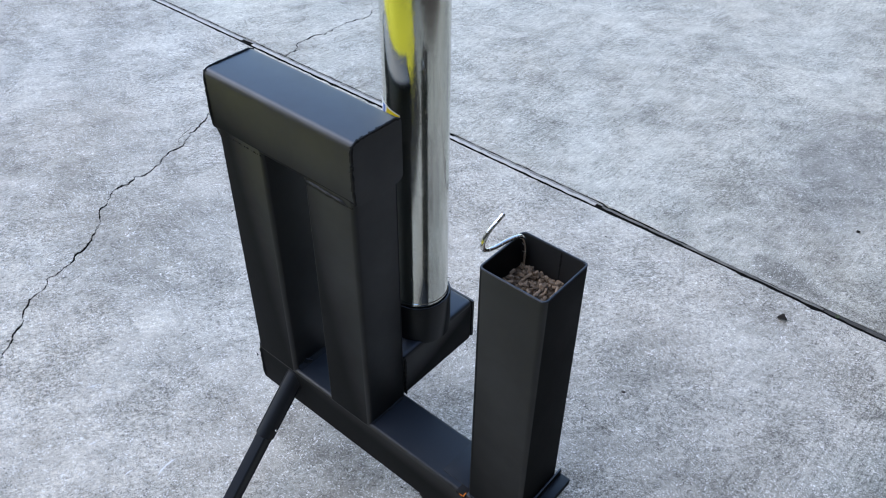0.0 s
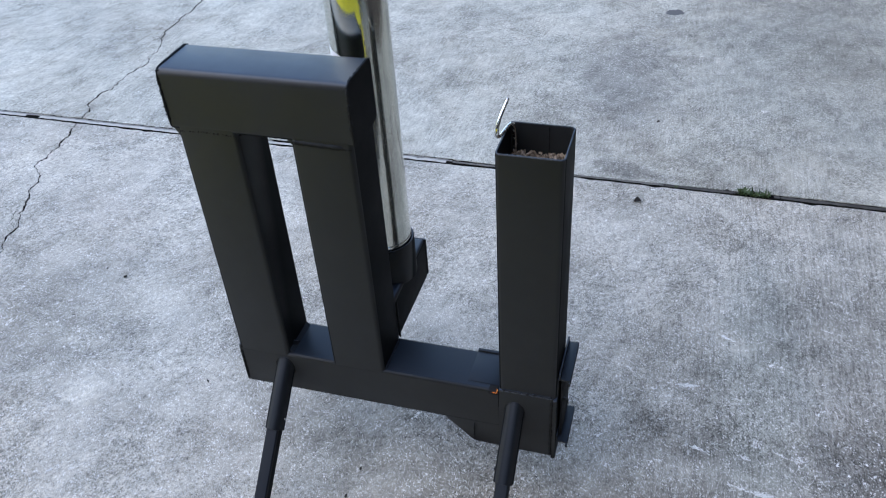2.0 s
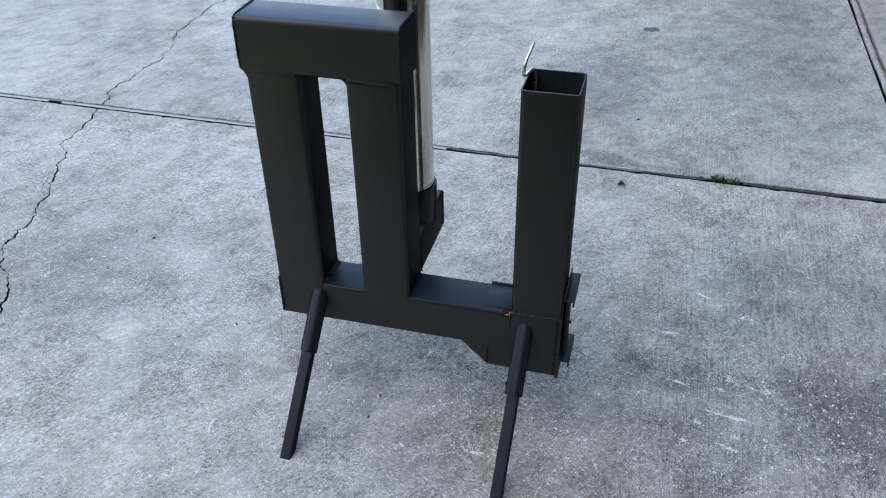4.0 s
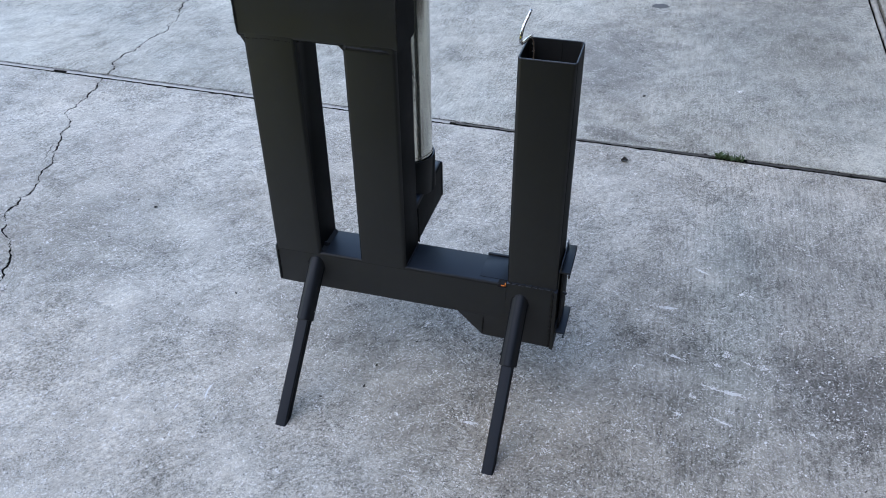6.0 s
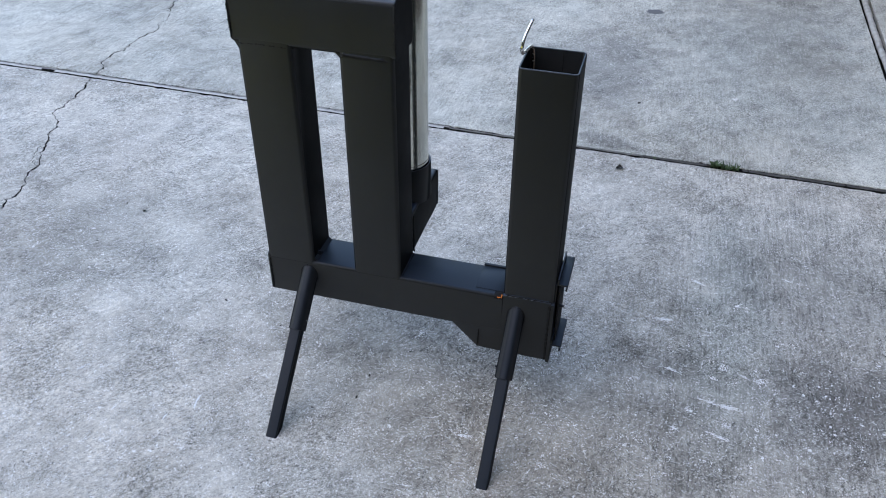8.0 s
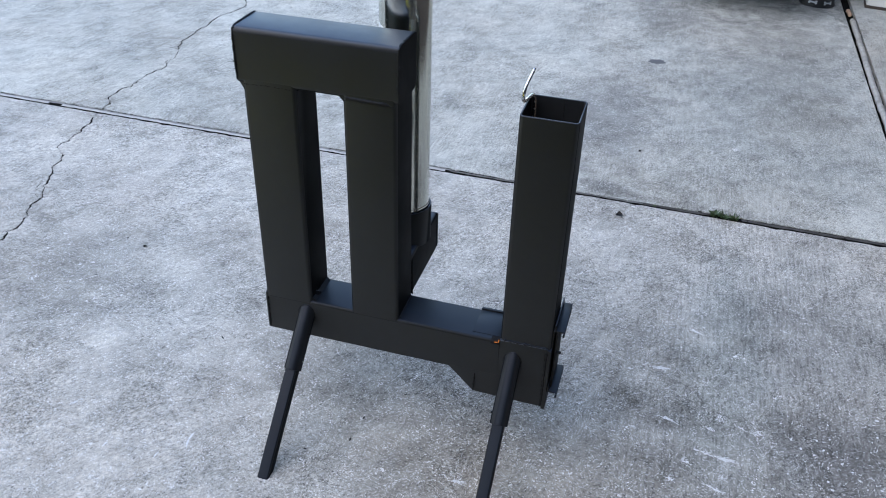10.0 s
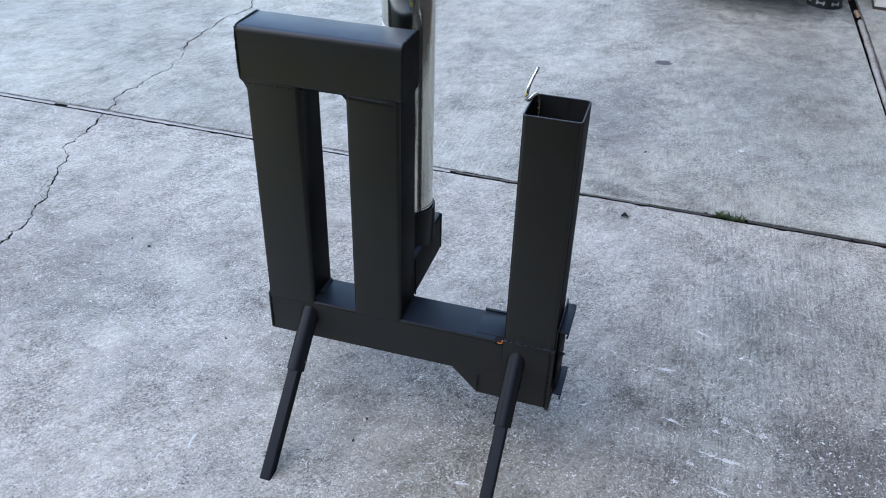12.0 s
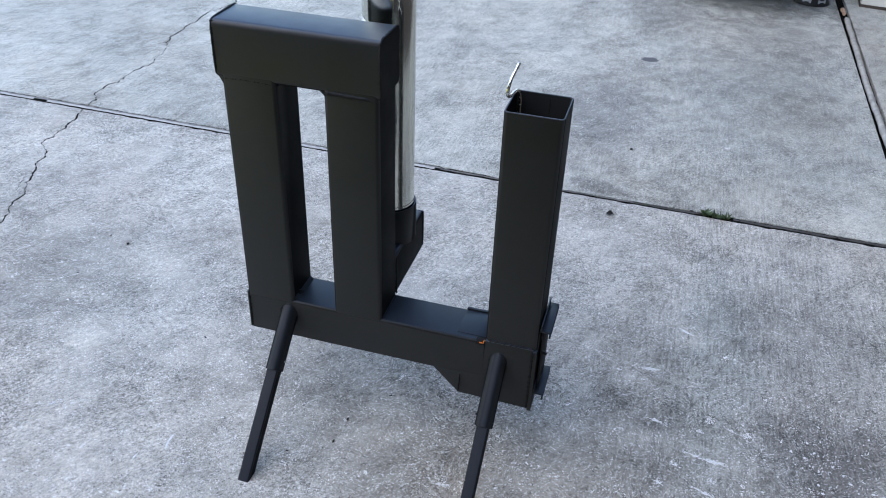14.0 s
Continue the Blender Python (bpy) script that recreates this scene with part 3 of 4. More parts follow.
# the side wall of the left column swells out under the beam's cap
part("corner_gusset", prism([(-0.0120, B0 + 0.004), (L0 + 0.002, B0 - 0.016), (L0 + 0.03, B0 - 0.016), (L0 + 0.03, B0 + 0.004)], 0.004, D - 0.004, 0.002), PAINT, stove)
for a, b, seed in ((L0, L1, 41), (M0, M1, 43)):
    z = B0 - (0.001 if seed == 41 else 0.004)
    rough_bead([(a + 0.004, 0.0012, z + 0.001), ((a + b) / 2, 0.0010, z + 0.003), (b - 0.004, 0.0012, z + 0.001)], 0.0016, seed)
    if seed == 41:
        bead([(b + 0.0005, 0.006, B0 - 0.001), (b + 0.0005, D - 0.006, B0 - 0.001)], 0.0025, seed + 10)
    bead([(b + 0.0005, 0.006, 0.107), (b + 0.0005, D - 0.006, 0.107)], 0.0026, seed + 30)
part("drip_bead", sweep([(M0 + 0.004, 0.0026, B0 + 0.0020), (M0 + 0.050, 0.0020, B0 + 0.0006), (M1 - 0.022, 0.0020, B0 - 0.0004), (M1 - 0.014, 0.0020, B0 - 0.0030)], 0.0050, 10, 0.22, 9, 0.006), WELD, stove, "thick uneven weld run")

for outline in ([(M0 + 0.002, B0 + 0.002), (M0 - 0.011, B0 + 0.002), (M0 + 0.002, B0 - 0.012)], [(L1 - 0.002, 0.104), (L1 + 0.010, 0.104), (L1 - 0.002, 0.116)]):
    part("weld_fillet", prism(outline, 0.008, D - 0.008), PAINT, stove)

# deeper burn chamber under the hopper, with its closing plate
part("burn_chamber", prism([(0.452, 0.002), (0.512, -0.058), (0.6745, -0.061), (0.6745, 0.110), (0.5662, 0.110), (0.5662, 0.06), (0.50, 0.04)], 0.0004, D + 0.001, 0.0009), PAINT, stove)
plate("front_plate", (0.6735, -0.0015, -0.066), (0.6825, D + 0.004, 0.107), r=0.002)
bead([(0.672, -0.001, -0.058), (0.672, -0.001, 0.105)], 0.0024, 51)
bead([(0.512, -0.001, -0.055), (0.514, -0.001, -0.002)], 0.0016, 52)
plate("cover_plate", (0.500, 0.016, 0.1050), (0.5655, D - 0.006, 0.1072), "", PAINT_BASE, 0.0006)
plate("cover_lip", (0.500, D - 0.004, 0.100), (0.5655, D + 0.003, 0.1095), "", PAINT_BASE, 0.001)
# Solid dark block stands for the gap and the shade inside it.
plate("slot", (0.546, -0.0024, 0.0985), (0.5658, 0.016, 0.1068), "dark block standing for the shaded gap", DULL_BLACK, 0.0005)
bm = box((0.5540, -0.0028, 0.1030), (0.5615, 0.0004, 0.1058), 0.0004)
part("ember", bm, EMBER, stove, "glowing orange embers showing through the gap")
bm = box((0.5626, -0.0026, 0.1035), (0.5645, 0.0050, 0.1080), 0.0004)
part("ember", bm, EMBER, stove, "glowing orange embers showing through the gap")

# open hopper tube
bm = bmesh.new()
hx, hy, wall, HD = (H0 + H1) / 2, 0.0585, 0.0038, 0.108
rows = []
for w, z, r in ((0, 0.106, 0.009), (0, HTOP - 0.0012, 0.009), (-0.0012, HTOP, 0.008), (-wall + 0.001, HTOP, 0.006), (-wall, HTOP - 0.0012, 0.0055), (-wall, 0.30, 0.0055)):
    rows.append([bm.verts.new((hx + p, hy + q, z)) for p, q in ring(H1 - H0 + 2 * w, HD + 2 * w, r)])
for a, b in zip(rows, rows[1:]):
    n = len(a)
    for i in range(n):
        bm.faces.new((a[i], a[(i + 1) % n], b[(i + 1) % n], b[i]))
bm.faces.new(rows[0])
bm.faces.new(rows[-1])
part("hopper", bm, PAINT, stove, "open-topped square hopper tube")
bead([(hx + 0.012, hy + HD / 2 - wall, HTOP - 0.004), (hx + 0.013, hy + HD / 2 - wall, 0.45), (hx + 0.012, hy + HD / 2 - wall, 0.34)], 0.0011, 55, "seam")
bead([(H0 + 0.006, 0.0045, 0.1095), (H1 - 0.006, 0.0045, 0.1095)], 0.0030, 53)

# air door at the hopper's end: two rails, the sliding plate and its pin
for z, x1, y0, y1 in ((0.156, 0.7050, 0.010, 0.118), (-0.014, 0.7060, 0.002, 0.100)):
    rail = part("door_rail", box((0.6825, y0, z), (x1, y1, z + 0.004), 0.001), PAINT_BASE, stove)
    part("flange", box((0.6825, y0, z + 0.004), (0.6860, y1, z + 0.017), 0.001), PAINT, rail)
    part("lip", box((x1 - 0.004, y0 - 0.003, z - 0.010), (x1, y1, z - 0.0002), 0.001), PAINT, rail)
plate("door_back", (0.6795, 0.012, 0.107), (0.6830, 0.104, 0.156))
plate("air_door", (0.6865, 0.016, -0.010), (0.6905, 0.104, 0.155), mat=DULL_BLACK)
part("door_pin", sweep([(0.689, 0.030, 0.088), (0.700, 0.026, 0.088)], 0.0045, 10), PAINT, stove)

# rear outlet elbow with the round collar
part("outlet_box", box((M0 + 0.003, D - 0.004, 0.101), (M1 - 0.002, 0.315, 0.213), 0.010, 4), PAINT, stove)
plate("outlet_cap", (M0 + 0.006, 0.313, 0.106), (M1 - 0.001, 0.3200, 0.210), r=0.004)
PX, PY, PR = 0.2775, 0.2015, 0.0555
part("collar", lathe([(PR + 0.0015, 0.205), (PR + 0.006, 0.205), (PR + 0.006, 0.296), (PR + 0.005, 0.298), (PR + 0.0022, 0.298), (PR + 0.0018, 0.290), (PR + 0.0015, 0.25)], 56, (PX, PY, 0)), PAINT, stove, "round black collar holding the flue pipe")
bead([(M1 + 0.0004, D, 0.106), (M1 + 0.0004, D, 0.21)], 0.0022, 57)


# legs: a round sleeve welded on, a square leg pinned inside it
def limb(name, a, b, w, material, parent, label="", square=True):
    a, b = Vector(a), Vector(b)
    z = (b - a).normalized()
    x = Vector((1, 0, 0)) - z * z.x
    x.normalize()
    m = Matrix((x, z.cross(x), z)).transposed().to_4x4()
    m.translation = a
    n = (b - a).length
    bm = bar("z", (-w / 2, -w / 2, 0), (w / 2, w / 2, n), 0.0045) if square else lathe([(0.0, 0), (w / 2 - 0.001, 0), (w / 2, 0.001), (w / 2, n - 0.001), (w / 2 - 0.001, n), (w / 2 - 0.004, n), (w / 2 - 0.004, n - 0.01), (0.0, n - 0.01)], 28)
    bm.transform(INTO @ m)
    return part(name, bm, material, parent, label)


def leg(top, foot, pin, grip):
    top, foot = Vector(top), Vector(foot)
    d = (foot - top).normalized()
    over = 0.012
    sleeve = limb("leg_sleeve", top - d * 0.06, top + d * grip, 0.0405, PAINT_LEG, stove, "", False)
    bm = bmesh.new()
    bmesh.ops.create_uvsphere(bm, u_segments=12, v_segments=8, radius=0.0030, matrix=INTO @ Matrix.Translation(top + d * (grip - 0.02) + Vector((0.0205 * pin, 0.002, 0.004))))
    part("bolt", bm, ROD if pin > 0 else WELD, sleeve, "bright zinc bolt head" if pin > 0 else "")
    r = 0.0205
    loop = []
    for i in range(19):
        a = 2 * math.pi * i / 18
        loop.append(INTO @ Vector((top.x + r * math.cos(a), -0.0005 * (1 if foot.y < 0 else -1) + (0 if foot.y < 0 else D), top.z + 1.35 * r * math.sin(a))))
    bead(loop, 0.0015, 60 + int(100 * top.x))
    bm_leg = limb("leg", top + d * 0.10, foot + d * over, 0.0275, PAINT_LEG, stove)
    cut = bmesh.new()
    cut.from_mesh(bm_leg.data)
    # the foot is sawn level with the ground
    up = INTO.to_3x3() @ Vector((0, 0, 1))
    bmesh.ops.bisect_plane(cut, geom=cut.verts[:] + cut.edges[:] + cut.faces[:], plane_co=INTO @ Vector((0, 0, 0.0003)), plane_no=-up, clear_outer=True)
    bmesh.ops.holes_fill(cut, edges=[e for e in cut.edges if e.is_boundary])
    cut.to_mesh(bm_leg.data)
    cut.free()
    bm_leg.data.shade_smooth()
    bm_leg.data.set_sharp_from_angle(angle=radians(30))


leg((0.098, 0.0, 0.276), (0.096, -0.257, 0.0), 1, 0.134)
leg((0.597, 0.0, 0.274), (0.598, -0.256, 0.0), -1, 0.142)
leg((0.050, 0.104, 0.255), (0.050, 0.320, 0.0), 1, 0.13)

# ---- flue pipe ----
FLUE = STOVE @ Matrix.Translation((PX, PY, 0.23))
flue = thing("flue_pipe", "bright galvanised steel flue pipe standing in the stove's collar", "pipe", FLUE)
part("pipe", lathe([(PR - 0.0012, 0.0), (PR, 0.0), (PR, 0.071), (PR + 0.0012, 0.0725), (PR + 0.0012, 0.0765), (PR, 0.078), (PR, 1.20), (PR - 0.0012, 1.20), (PR - 0.0012, 0.0)], 72), ZINC, flue)


def wrap(name, corners, material, lift, parent, label=""):
    """A label patch bent round the pipe; corners of (degrees, height) as a quad."""
    bm, rows = bmesh.new(), []
    (a0, z0), (a1, z1), (a2, z2), (a3, z3) = corners
    for i in range(17):
        u, row = i / 16, []
        for j in range(9):
            v = j / 8
            a = radians((a0 * (1 - u) + a1 * u) * (1 - v) + (a3 * (1 - u) + a2 * u) * v)
            z = (z0 * (1 - u) + z1 * u) * (1 - v) + (z3 * (1 - u) + z2 * u) * v
            row.append(bm.verts.new(((PR + lift) * math.cos(a), (PR + lift) * math.sin(a), z)))
        rows.append(row)
    for p, q in zip(rows, rows[1:]):
        for j in range(8):
            bm.faces.new((p[j], p[j + 1], q[j + 1], q[j]))
    ob = part(name, bm, material, parent, label)
    return ob


sticker = wrap("sticker", [(-160, 0.40), (-108, 0.40), (-76, 0.487), (-160, 0.508)], LABEL_WHITE, 0.0004, flue, "white, blue and yellow paper sticker")
wrap("yellow_panel", [(-124, 0.41), (-105, 0.41), (-76.8, 0.4862), (-106, 0.4925)], LABEL_YELLOW, 0.0007, sticker, "yellow printed panel")
wrap("blue_panel", [(-134, 0.41), (-126, 0.41), (-111, 0.4925), (-120, 0.4945)], LABEL_BLUE, 0.0007, sticker, "blue printed panel")
wrap("print_bar", [(-90, 0.470), (-82, 0.466), (-82, 0.478), (-90, 0.482)], LABEL_BLACK, 0.0010, sticker, "black printed bar")

# ---- steel hook hanging in the hopper ----
hook_line = [(0.5665, 0.099, 0.62), (0.5665, 0.099, 0.82), (0.5655, 0.097, 0.862), (0.5630, 0.088, 0.8795), (0.5600, 0.066, 0.8855), (0.5575, 0.034, 0.8900),
             (0.5560, 0.014, 0.8975), (0.5562, 0.008, 0.912), (0.5590, 0.014, 0.930), (0.5640, 0.026, 0.945), (0.5670, 0.036, 0.954)]
hook = new("steel_hook", mesh_of("steel_hook", sweep(smooth_line(hook_line, 7), 0.0032, 14), ROD, 60))
tagged(hook, "bright bent steel rod hooked over the hopper's rim", "hook")

# ---- wood pellets ----
pellets = thing("pellet_heap", "heap of light brown wood pellets filling the hopper", "wood pellets", STOVE)
shapes, rng = [], random.Random(8)
for k in range(8):
    n, r = rng.uniform(0.005, 0.015), rng.uniform(0.0022, 0.0028)
    bm = bmesh.new()
    rows = []
    for z, s in ((-n / 2, 0.72), (-n / 2 + 0.0007, 1.0), (0.0, 1.03), (n / 2 - 0.0005, 1.0), (n / 2 + rng.uniform(-0.0008, 0.0008), 0.8)):
        rows.append([bm.verts.new((r * s * math.cos(2 * math.pi * i / 8), r * s * math.sin(2 * math.pi * i / 8), z + rng.uniform(-0.0003, 0.0003))) for i in range(8)])
    for a, b in zip(rows, rows[1:]):
        for i in range(8):
            bm.faces.new((a[i], a[(i + 1) % 8], b[(i + 1) % 8], b[i]))
    bm.faces.new(rows[0])
    bm.faces.new(rows[-1])
    shapes.append(mesh_of("pellet", bm, PELLET, 40))
ix0, ix1, iy0, iy1 = H0 + wall + 0.004, H1 - wall - 0.004, hy - HD / 2 + wall + 0.004, hy + HD / 2 - wall - 0.004
LEVEL = 0.601
for k in range(290):
    x, y = rng.uniform(ix0, ix1), rng.uniform(iy0, iy1)
    lift = 0.004 * math.exp(-((x - 0.628) ** 2 + (y - 0.065) ** 2) / 0.0012)
    ob = new("pellet", shapes[k % 8])
    ob.parent = pellets
    tip = rng.gauss(0, 0.5)
    half = 0.008
    yaw = rng.uniform(0, 2 * math.pi)
    x = min(max(x, ix0 + half * abs(math.cos(yaw)) * 0.9), ix1 - half * abs(math.cos(yaw)) * 0.9)
    y = min(max(y, iy0 + half * abs(math.sin(yaw)) * 0.9), iy1 - half * abs(math.sin(yaw)) * 0.9)
    ob.matrix_basis = Matrix.Translation((x, y, LEVEL + lift + rng.uniform(-0.012, 0.003))) @ Matrix.Rotation(yaw, 4, "Z") @ Matrix.Rotation(math.pi / 2 + tip, 4, "Y")
bm = box((ix0 - 0.004, iy0 - 0.004, LEVEL - 0.05), (ix1 + 0.004, iy1 + 0.004, LEVEL - 0.008), 0.001)
part("packed_pellets", bm, PELLET, pellets, "packed pellets below the top layer")

# ---- small things on the driveway ----
def flake(name, at, length, width, turn, material, seed, thick=0.0006):
    """A chalky scrape on the concrete: a scatter of thin ragged slivers along its length."""
    rng = random.Random(seed)
    bm = bmesh.new()
    for k in range(8 + int(length * width * 100000)):
        u = max(-1, min(1, rng.gauss(0, 0.45)))
        cx, cy = u * length / 2, rng.gauss(0, 0.30) * width
        sl, sw = length * rng.uniform(0.02, 0.09), min(width * 0.3, rng.uniform(0.0004, 0.0013))
        if width < 0.0035:  # a clean scratch
            cx, cy, sl, sw = u * length * 0.25, 0.03 * length * math.cos(3 * u), length * 0.22, 0.0012
        lean, n, top = (rng.gauss(0, 0.3) if width > 0.0035 else -0.12 * u), 7, []
        for i in range(n):
            a, k2 = 2 * math.pi * i / n, rng.uniform(0.5, 1.2)
            p, q = sl * math.cos(a) * k2, sw * math.sin(a) * k2
            top.append(bm.verts.new((cx + p * math.cos(lean) - q * math.sin(lean), cy + p * math.sin(lean) + q * math.cos(lean), thick * rng.uniform(0.8, 1.2))))
        low = [bm.verts.new((v.co.x, v.co.y, -0.001)) for v in top]
        bm.faces.new(top)
        for i in range(n):
            bm.faces.new((top[i], low[i], low[(i + 1) % n], top[(i + 1) % n]))
    bm.transform(pose(*at, 0.0, 0, 0, turn))
    return part(name, bm, material, driveway)


for i, (x, y, l, w, turn) in enumerate((
        (0.950, 0.420, 0.06, 0.010, 8), (0.981, 0.229, 0.055, 0.007, -18), (1.110, 0.274, 0.030, 0.022, 60), (1.087, 0.228, 0.035, 0.010, -25),
        (1.163, 0.256, 0.030, 0.006, -25), (1.204, 0.252, 0.035, 0.018, -10), (1.075, 0.142, 0.050, 0.005, -8), (1.120, 0.136, 0.070, 0.010, -4),
        (1.031, 0.098, 0.030, 0.012, -35), (1.000, 0.030, 0.030, 0.012, -30), (1.121, 0.075, 0.022, 0.020, 10), (1.104, 0.033, 0.060, 0.008, -15),
        (0.891, 0.294, 0.014, 0.006, 0), (0.711, -0.17, 0.02, 0.016, 60), (-0.121, -0.225, 0.065, 0.0030, 98), (-0.17, -0.29, 0.030, 0.0024, 84),
        (0.525, -0.138, 0.045, 0.012, 0), (0.993, -0.063, 0.02, 0.008, 0), (1.14, 1.868, 0.03, 0.02, 10), (0.27, -0.25, 0.010, 0.004, 40),
        (1.29, 0.70, 0.035, 0.004, -15), (-0.30, -0.30, 0.02, 0.003, 80),
        (-0.449, -0.204, 0.032, 0.008, 60), (-0.405, -0.190, 0.020, 0.005, 30), (1.034, 0.615, 0.050, 0.006, -30))):
    flake("scrape_mark", (x, y), l, w, turn, CHALK, 70 + i)

bm = bmesh.new()
rng = random.Random(29)
blot, n = [], 72
for i in range(n):
    a = 2 * math.pi * i / n
    r = 1 + 0.16 * math.sin(2 * a + 0.6) + 0.10 * math.sin(5 * a + 2) + 0.07 * math.sin(11 * a) + rng.uniform(-0.08, 0.08)
    blot.append(bm.verts.new((0.757 + 0.036 * r * math.cos(a), 2.725 + 0.034 * r * math.sin(a), 0.0004)))
bm.faces.new(blot)
bmesh.ops.triangulate(bm, faces=bm.faces[:])
part("oil_spot", bm, OIL, driveway, "dark dried oil spot", 0)

bm = bmesh.new()
rng = random.Random(17)
spots = [(0.248, -0.021, 0.004), (0.242, -0.098, 0.004), (0.151, -0.161, 0.003), (-0.228, 0.134, 0.004),
         (0.553, 0.663, 0.004), (-0.75, 0.47, 0.004), (1.02, 1.31, 0.006), (1.05, 1.30, 0.005)]
spots += [(rng.uniform(-2.2, 1.7), rng.uniform(-0.5, 4.0), rng.uniform(0.0012, 0.003)) for _ in range(110)]
for x, y, s in spots:
    m = Matrix.Translation((x, y, s * 0.25)) @ Matrix.Rotation(rng.uniform(0, 6.3), 4, "Z") @ Matrix.Diagonal((s * rng.uniform(1.0, 2.0), s * rng.uniform(0.5, 0.9), s * 0.5, 1))
    bmesh.ops.create_icosphere(bm, subdivisions=1, radius=1, matrix=m)
for v in bm.verts:
    v.co += Vector((rng.uniform(-1, 1), rng.uniform(-1, 1), 0)) * 0.0006
pale, rng2 = bmesh.new(), random.Random(23)
for k in range(100):
    x, y, s = rng2.gauss(1.40, 0.11), rng2.gauss(0.20, 0.11), 0.0009 + 0.0030 * rng2.random() ** 2
    m = Matrix.Translation((x, y, s * 0.1)) @ Matrix.Rotation(rng2.uniform(0, 6.3), 4, "Z") @ Matrix.Diagonal((s * rng2.uniform(0.9, 1.6), s, s * 0.5, 1))
    bmesh.ops.create_icosphere(pale, subdivisions=1, radius=1, matrix=m)
tagged(new("pale_grit", mesh_of("pale_grit", pale, CHALK, 0)), "cluster of pale crushed stone on stained concrete", "grit", kind="stuff")
tagged(new("grit", mesh_of("grit", bm, GRIT, 0)), "scattered dark grit and leaf crumbs on the concrete", "grit", kind="stuff")


def dead_leaf(x, y, size, turn, seed):
    """A small curled dry leaf with a bent stalk."""
    rng = random.Random(seed)
    bm, rows = bmesh.new(), []
    for i in range(9):
        u = i / 8
        w = 0.42 * math.sin(math.pi * min(1.0, 0.08 + 0.92 * u)) ** 0.8 * (1 + 0.18 * math.sin(9 * u + seed)) + 0.01
        z = 0.16 * math.sin(2.6 * u) + 0.02
        rows.append([bm.verts.new((u - 0.5 + rng.uniform(-0.02, 0.02), k * w, z + 0.45 * w * abs(k) ** 1.5 + rng.uniform(0, 0.03))) for k in (-1, -0.5, 0, 0.5, 1)])
    for a, b in zip(rows, rows[1:]):
        for j in range(4):
            bm.faces.new((a[j], a[j + 1], b[j + 1], b[j]))
    bmesh.ops.solidify(bm, geom=bm.faces[:], thickness=0.02)
    bm.transform(Matrix.Diagonal((size, size, size, 1)))
    leaf = new("dead_leaf", mesh_of("dead_leaf", bm, GRIT, 60))
    leaf.matrix_basis = pose(x, y, 0.0004, 0, 0, turn)
    return tagged(leaf, "small curled dark dry leaf on the concrete", "leaf", "dead leaves on the driveway")


dead_leaf(0.747, 1.180, 0.026, 15, 3)
dead_leaf(-0.672, 0.447, 0.012, 70, 5)
dead_leaf(0.770, 1.705, 0.014, 40, 6)


def weed(x, size, spread, count, seed, label):
    """A low weed in the joint: short pointed leaves crowded on a few creeping stems."""
    rng = random.Random(seed)
    tuft = thing("weed", label, "weed", pose(x, JOINT(x) - 0.002, -0.004), group="weeds in the joint")
    kinds = []
    for k in range(6):
        bm, rows = bmesh.new(), []
        n, wide, bend = 6, rng.uniform(0.20, 0.36), rng.uniform(0.6, 1.6)
        for i in range(n):
            u = i / (n - 1)
            w = wide * math.sin(math.pi * (0.10 + 0.90 * u) ** 0.8) * 0.5 + 0.004
            z = math.sin(bend * u * 1.5) / bend
            rows.append([bm.verts.new((u, -w, z + 0.1 * w)), bm.verts.new((u, 0.06 * math.sin(3 * u + k), z - 0.25 * w)), bm.verts.new((u, w, z + 0.1 * w))])
        for a, b in zip(rows, rows[1:]):
            for j in range(2):
                bm.faces.new((a[j], a[j + 1], b[j + 1], b[j]))
        kinds.append(mesh_of("leaf", bm, LEAF, 60))
    hearts = [(rng.gauss(0, spread), rng.gauss(0, spread * 0.16), rng.uniform(0.0, 0.006)) for _ in range(max(3, count // 8))]
    for k in range(count):
        hx_, hy_, hz_ = hearts[k % len(hearts)]
        ob = new("leaf", kinds[k % 6])
        ob.parent = tuft
        s = size * rng.uniform(0.4, 1.0) ** 1.2
        ob.matrix_basis = Matrix.Translation((hx_ + rng.gauss(0, 0.003), hy_ + rng.gauss(0, 0.002), hz_)) @ Matrix.Rotation(rng.uniform(0, 6.28), 4, "Z") @ Matrix.Rotation(-rng.uniform(0.0, 0.55), 4, "Y") @ Matrix.Rotation(rng.gauss(0, 0.5), 4, "X") @ Matrix.Diagonal((s, s, s * 0.5, 1))


weed(1.083, 0.030, 0.026, 90, 5, "small green weed crowded in the driveway joint")
weed(0.86, 0.010, 0.008, 18, 6, "tiny green weed sprout in the driveway joint")
weed(1.145, 0.026, 0.014, 22, 7, "small dark green weed runner in the driveway joint")

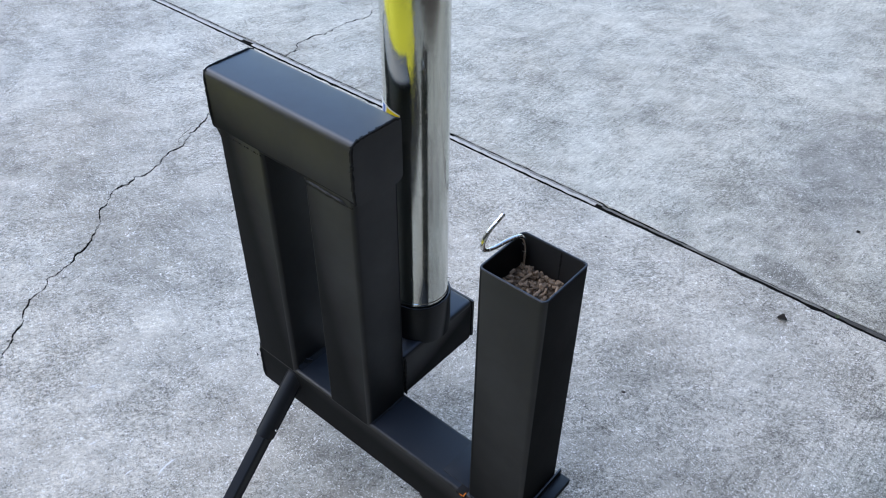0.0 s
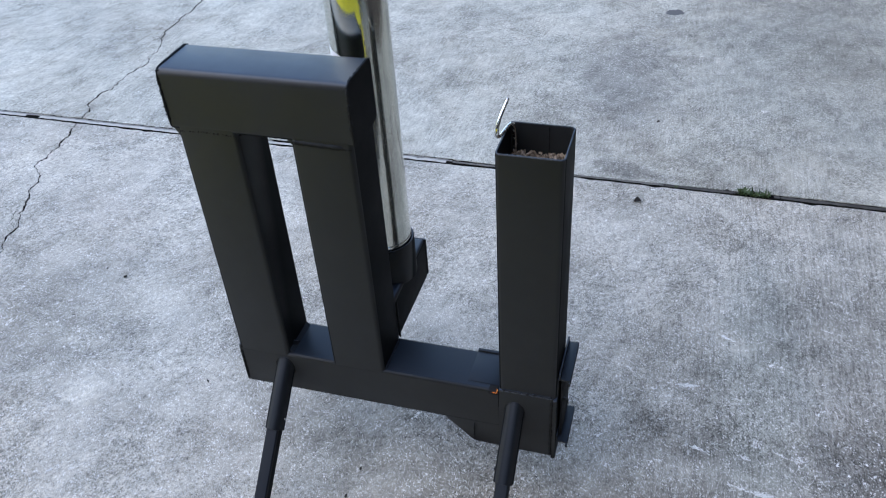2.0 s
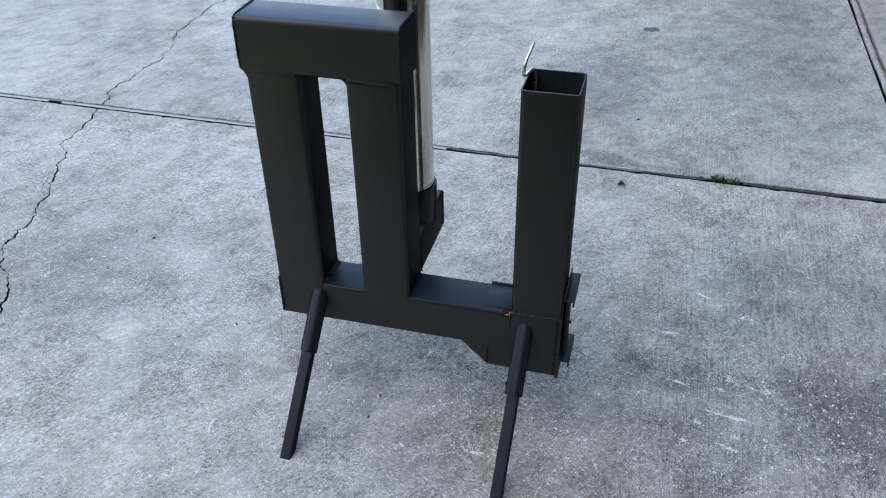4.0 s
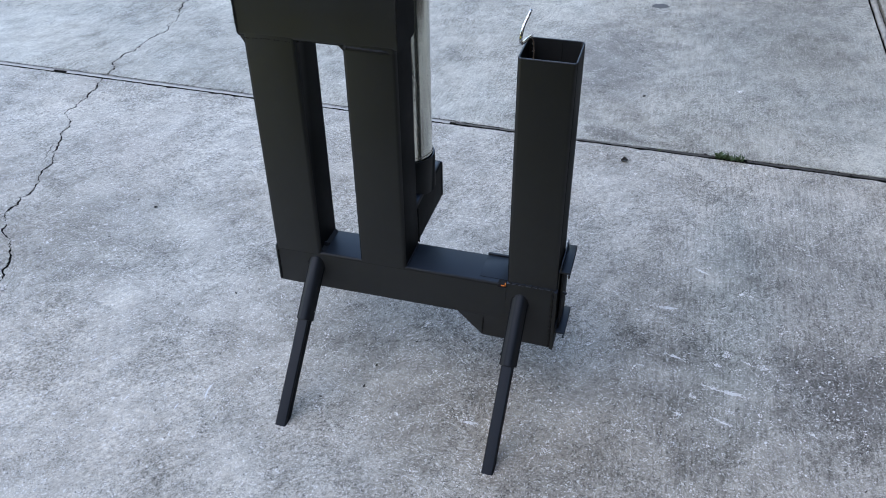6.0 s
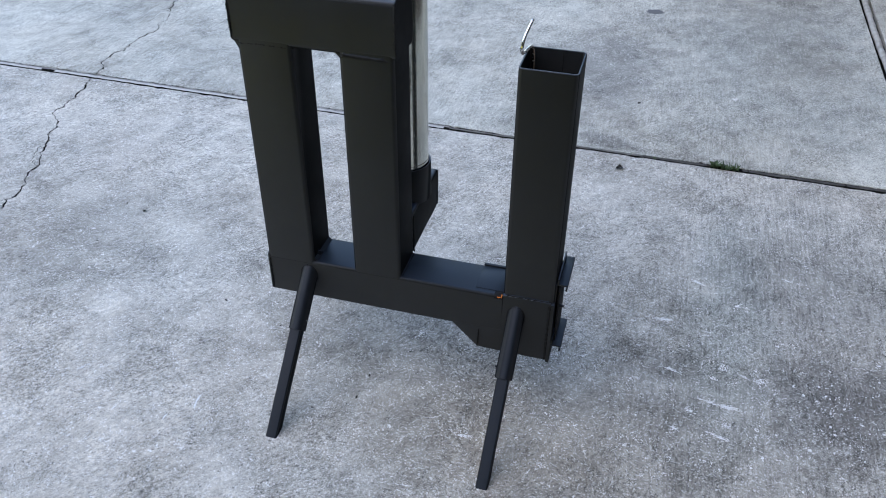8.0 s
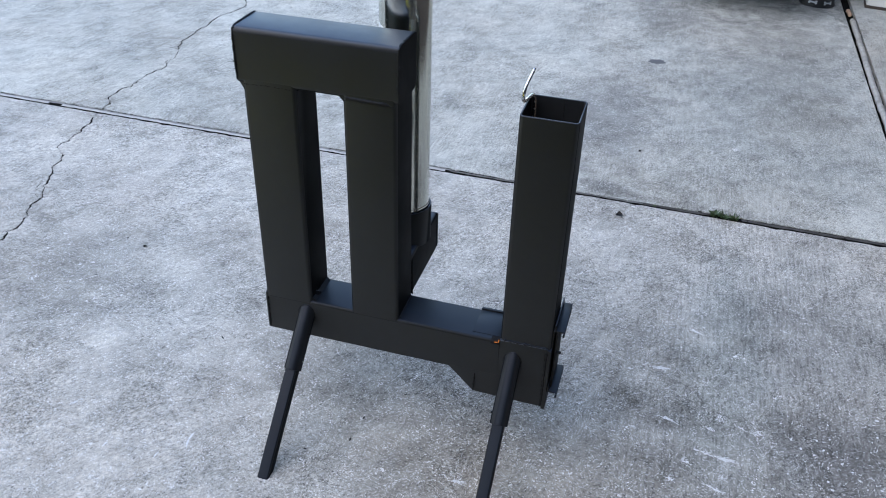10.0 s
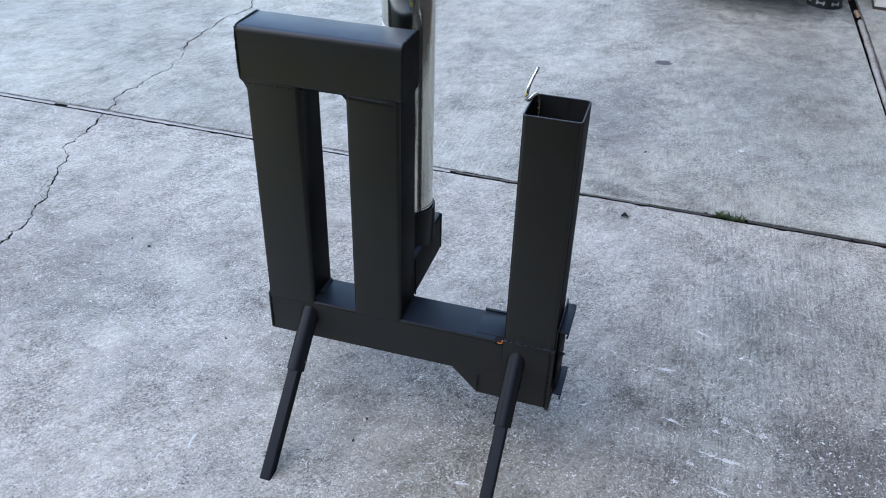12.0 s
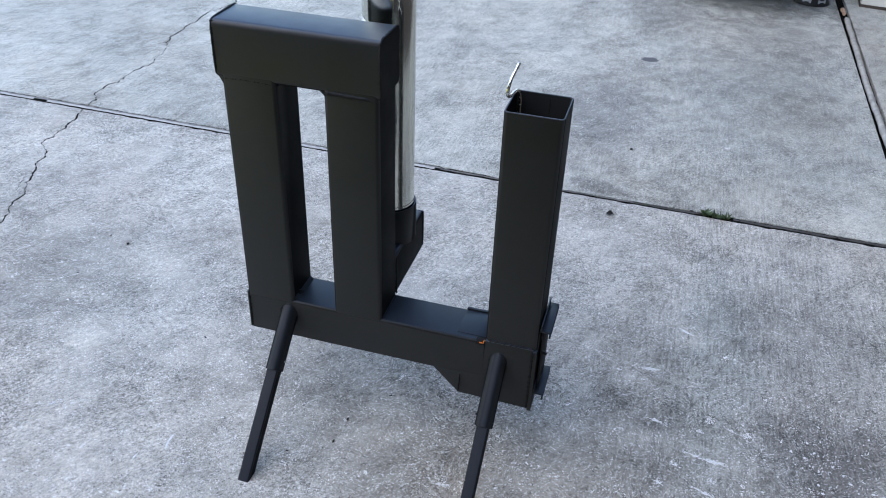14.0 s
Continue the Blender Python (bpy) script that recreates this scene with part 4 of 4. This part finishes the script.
# pet bowl, far off beside the joint
bowl = thing("pet_bowl", "black pet bowl with pale bone prints on the concrete", "bowl", pose(1.612, 4.108, 0.0))
part("body", lathe([(0.0, 0.004), (0.080, 0.004), (0.088, 0.0), (0.104, 0.0), (0.106, 0.004), (0.092, 0.066), (0.088, 0.070), (0.084, 0.068), (0.078, 0.030), (0.0, 0.024)], 48), BOWL, bowl)
part("liner", lathe([(0.088, 0.0705), (0.091, 0.0715), (0.086, 0.072), (0.074, 0.034), (0.0, 0.029)], 48), STEEL, bowl, "bright steel inner dish")
for k in range(7):
    a0 = radians(-60 + 360 / 7 * k)
    outline = [(-0.020, 0.0045), (-0.017, 0.010), (-0.011, 0.009), (-0.009, 0.004), (0.009, 0.004), (0.011, 0.009), (0.017, 0.010), (0.020, 0.0045),
               (0.018, 0.0), (0.020, -0.0045), (0.017, -0.010), (0.011, -0.009), (0.009, -0.004), (-0.009, -0.004), (-0.011, -0.009), (-0.017, -0.010), (-0.020, -0.0045), (-0.018, 0.0)]
    bm = bmesh.new()
    vs = []
    for u, v in outline:
        u, v = u * 1.35, v * 1.1
        h = 0.030 + v
        r = 0.106 - 0.014 * (h - 0.004) / 0.062 + 0.0008
        a = a0 + u / r
        vs.append(bm.verts.new((r * math.cos(a), r * math.sin(a), h)))
    bm.faces.new(vs)
    bmesh.ops.triangulate(bm, faces=bm.faces[:])
    part("bone_print", bm, BONE, bowl, "pale grey bone-shaped print")

# white painted box beyond the joint
crate = thing("white_box", "white-painted wooden box with a dark bottom edge", "box", pose(1.895, 4.140, 0.0, 0, 0, -4))
part("side", box((0, 0, 0.016), (0.62, 0.40, 0.46), 0.004), WHITE, crate)
part("bottom_board", box((-0.004, -0.004, 0.0), (0.624, 0.404, 0.0158), 0.002), BOARD, crate, "dark bottom board")
part("lid", box((-0.008, -0.008, 0.4605), (0.628, 0.408, 0.48), 0.003), WHITE, crate)

# chip of wood in the far end of the side joint
bm = sweep([(SIDE + 0.020, 3.905, 0.004), (SIDE + 0.017, 3.95, 0.010), (SIDE + 0.014, 3.99, 0.010), (SIDE + 0.010, 4.03, 0.004)], 0.011, 8, 0.25, 3, 0.02)
tagged(new("wood_chip", mesh_of("wood_chip", bm, CHIP, 40)), "orange-brown splinter of wood lying in the joint", "wood chip")

# rusty post at the far end of the side joint
tagged(new("steel_post", mesh_of("steel_post", bar("z", (1.742, 4.330, -0.03), (1.790, 4.378, 1.1), 0.004), RUST)), "rust-brown square steel post at the end of the joint", "post")
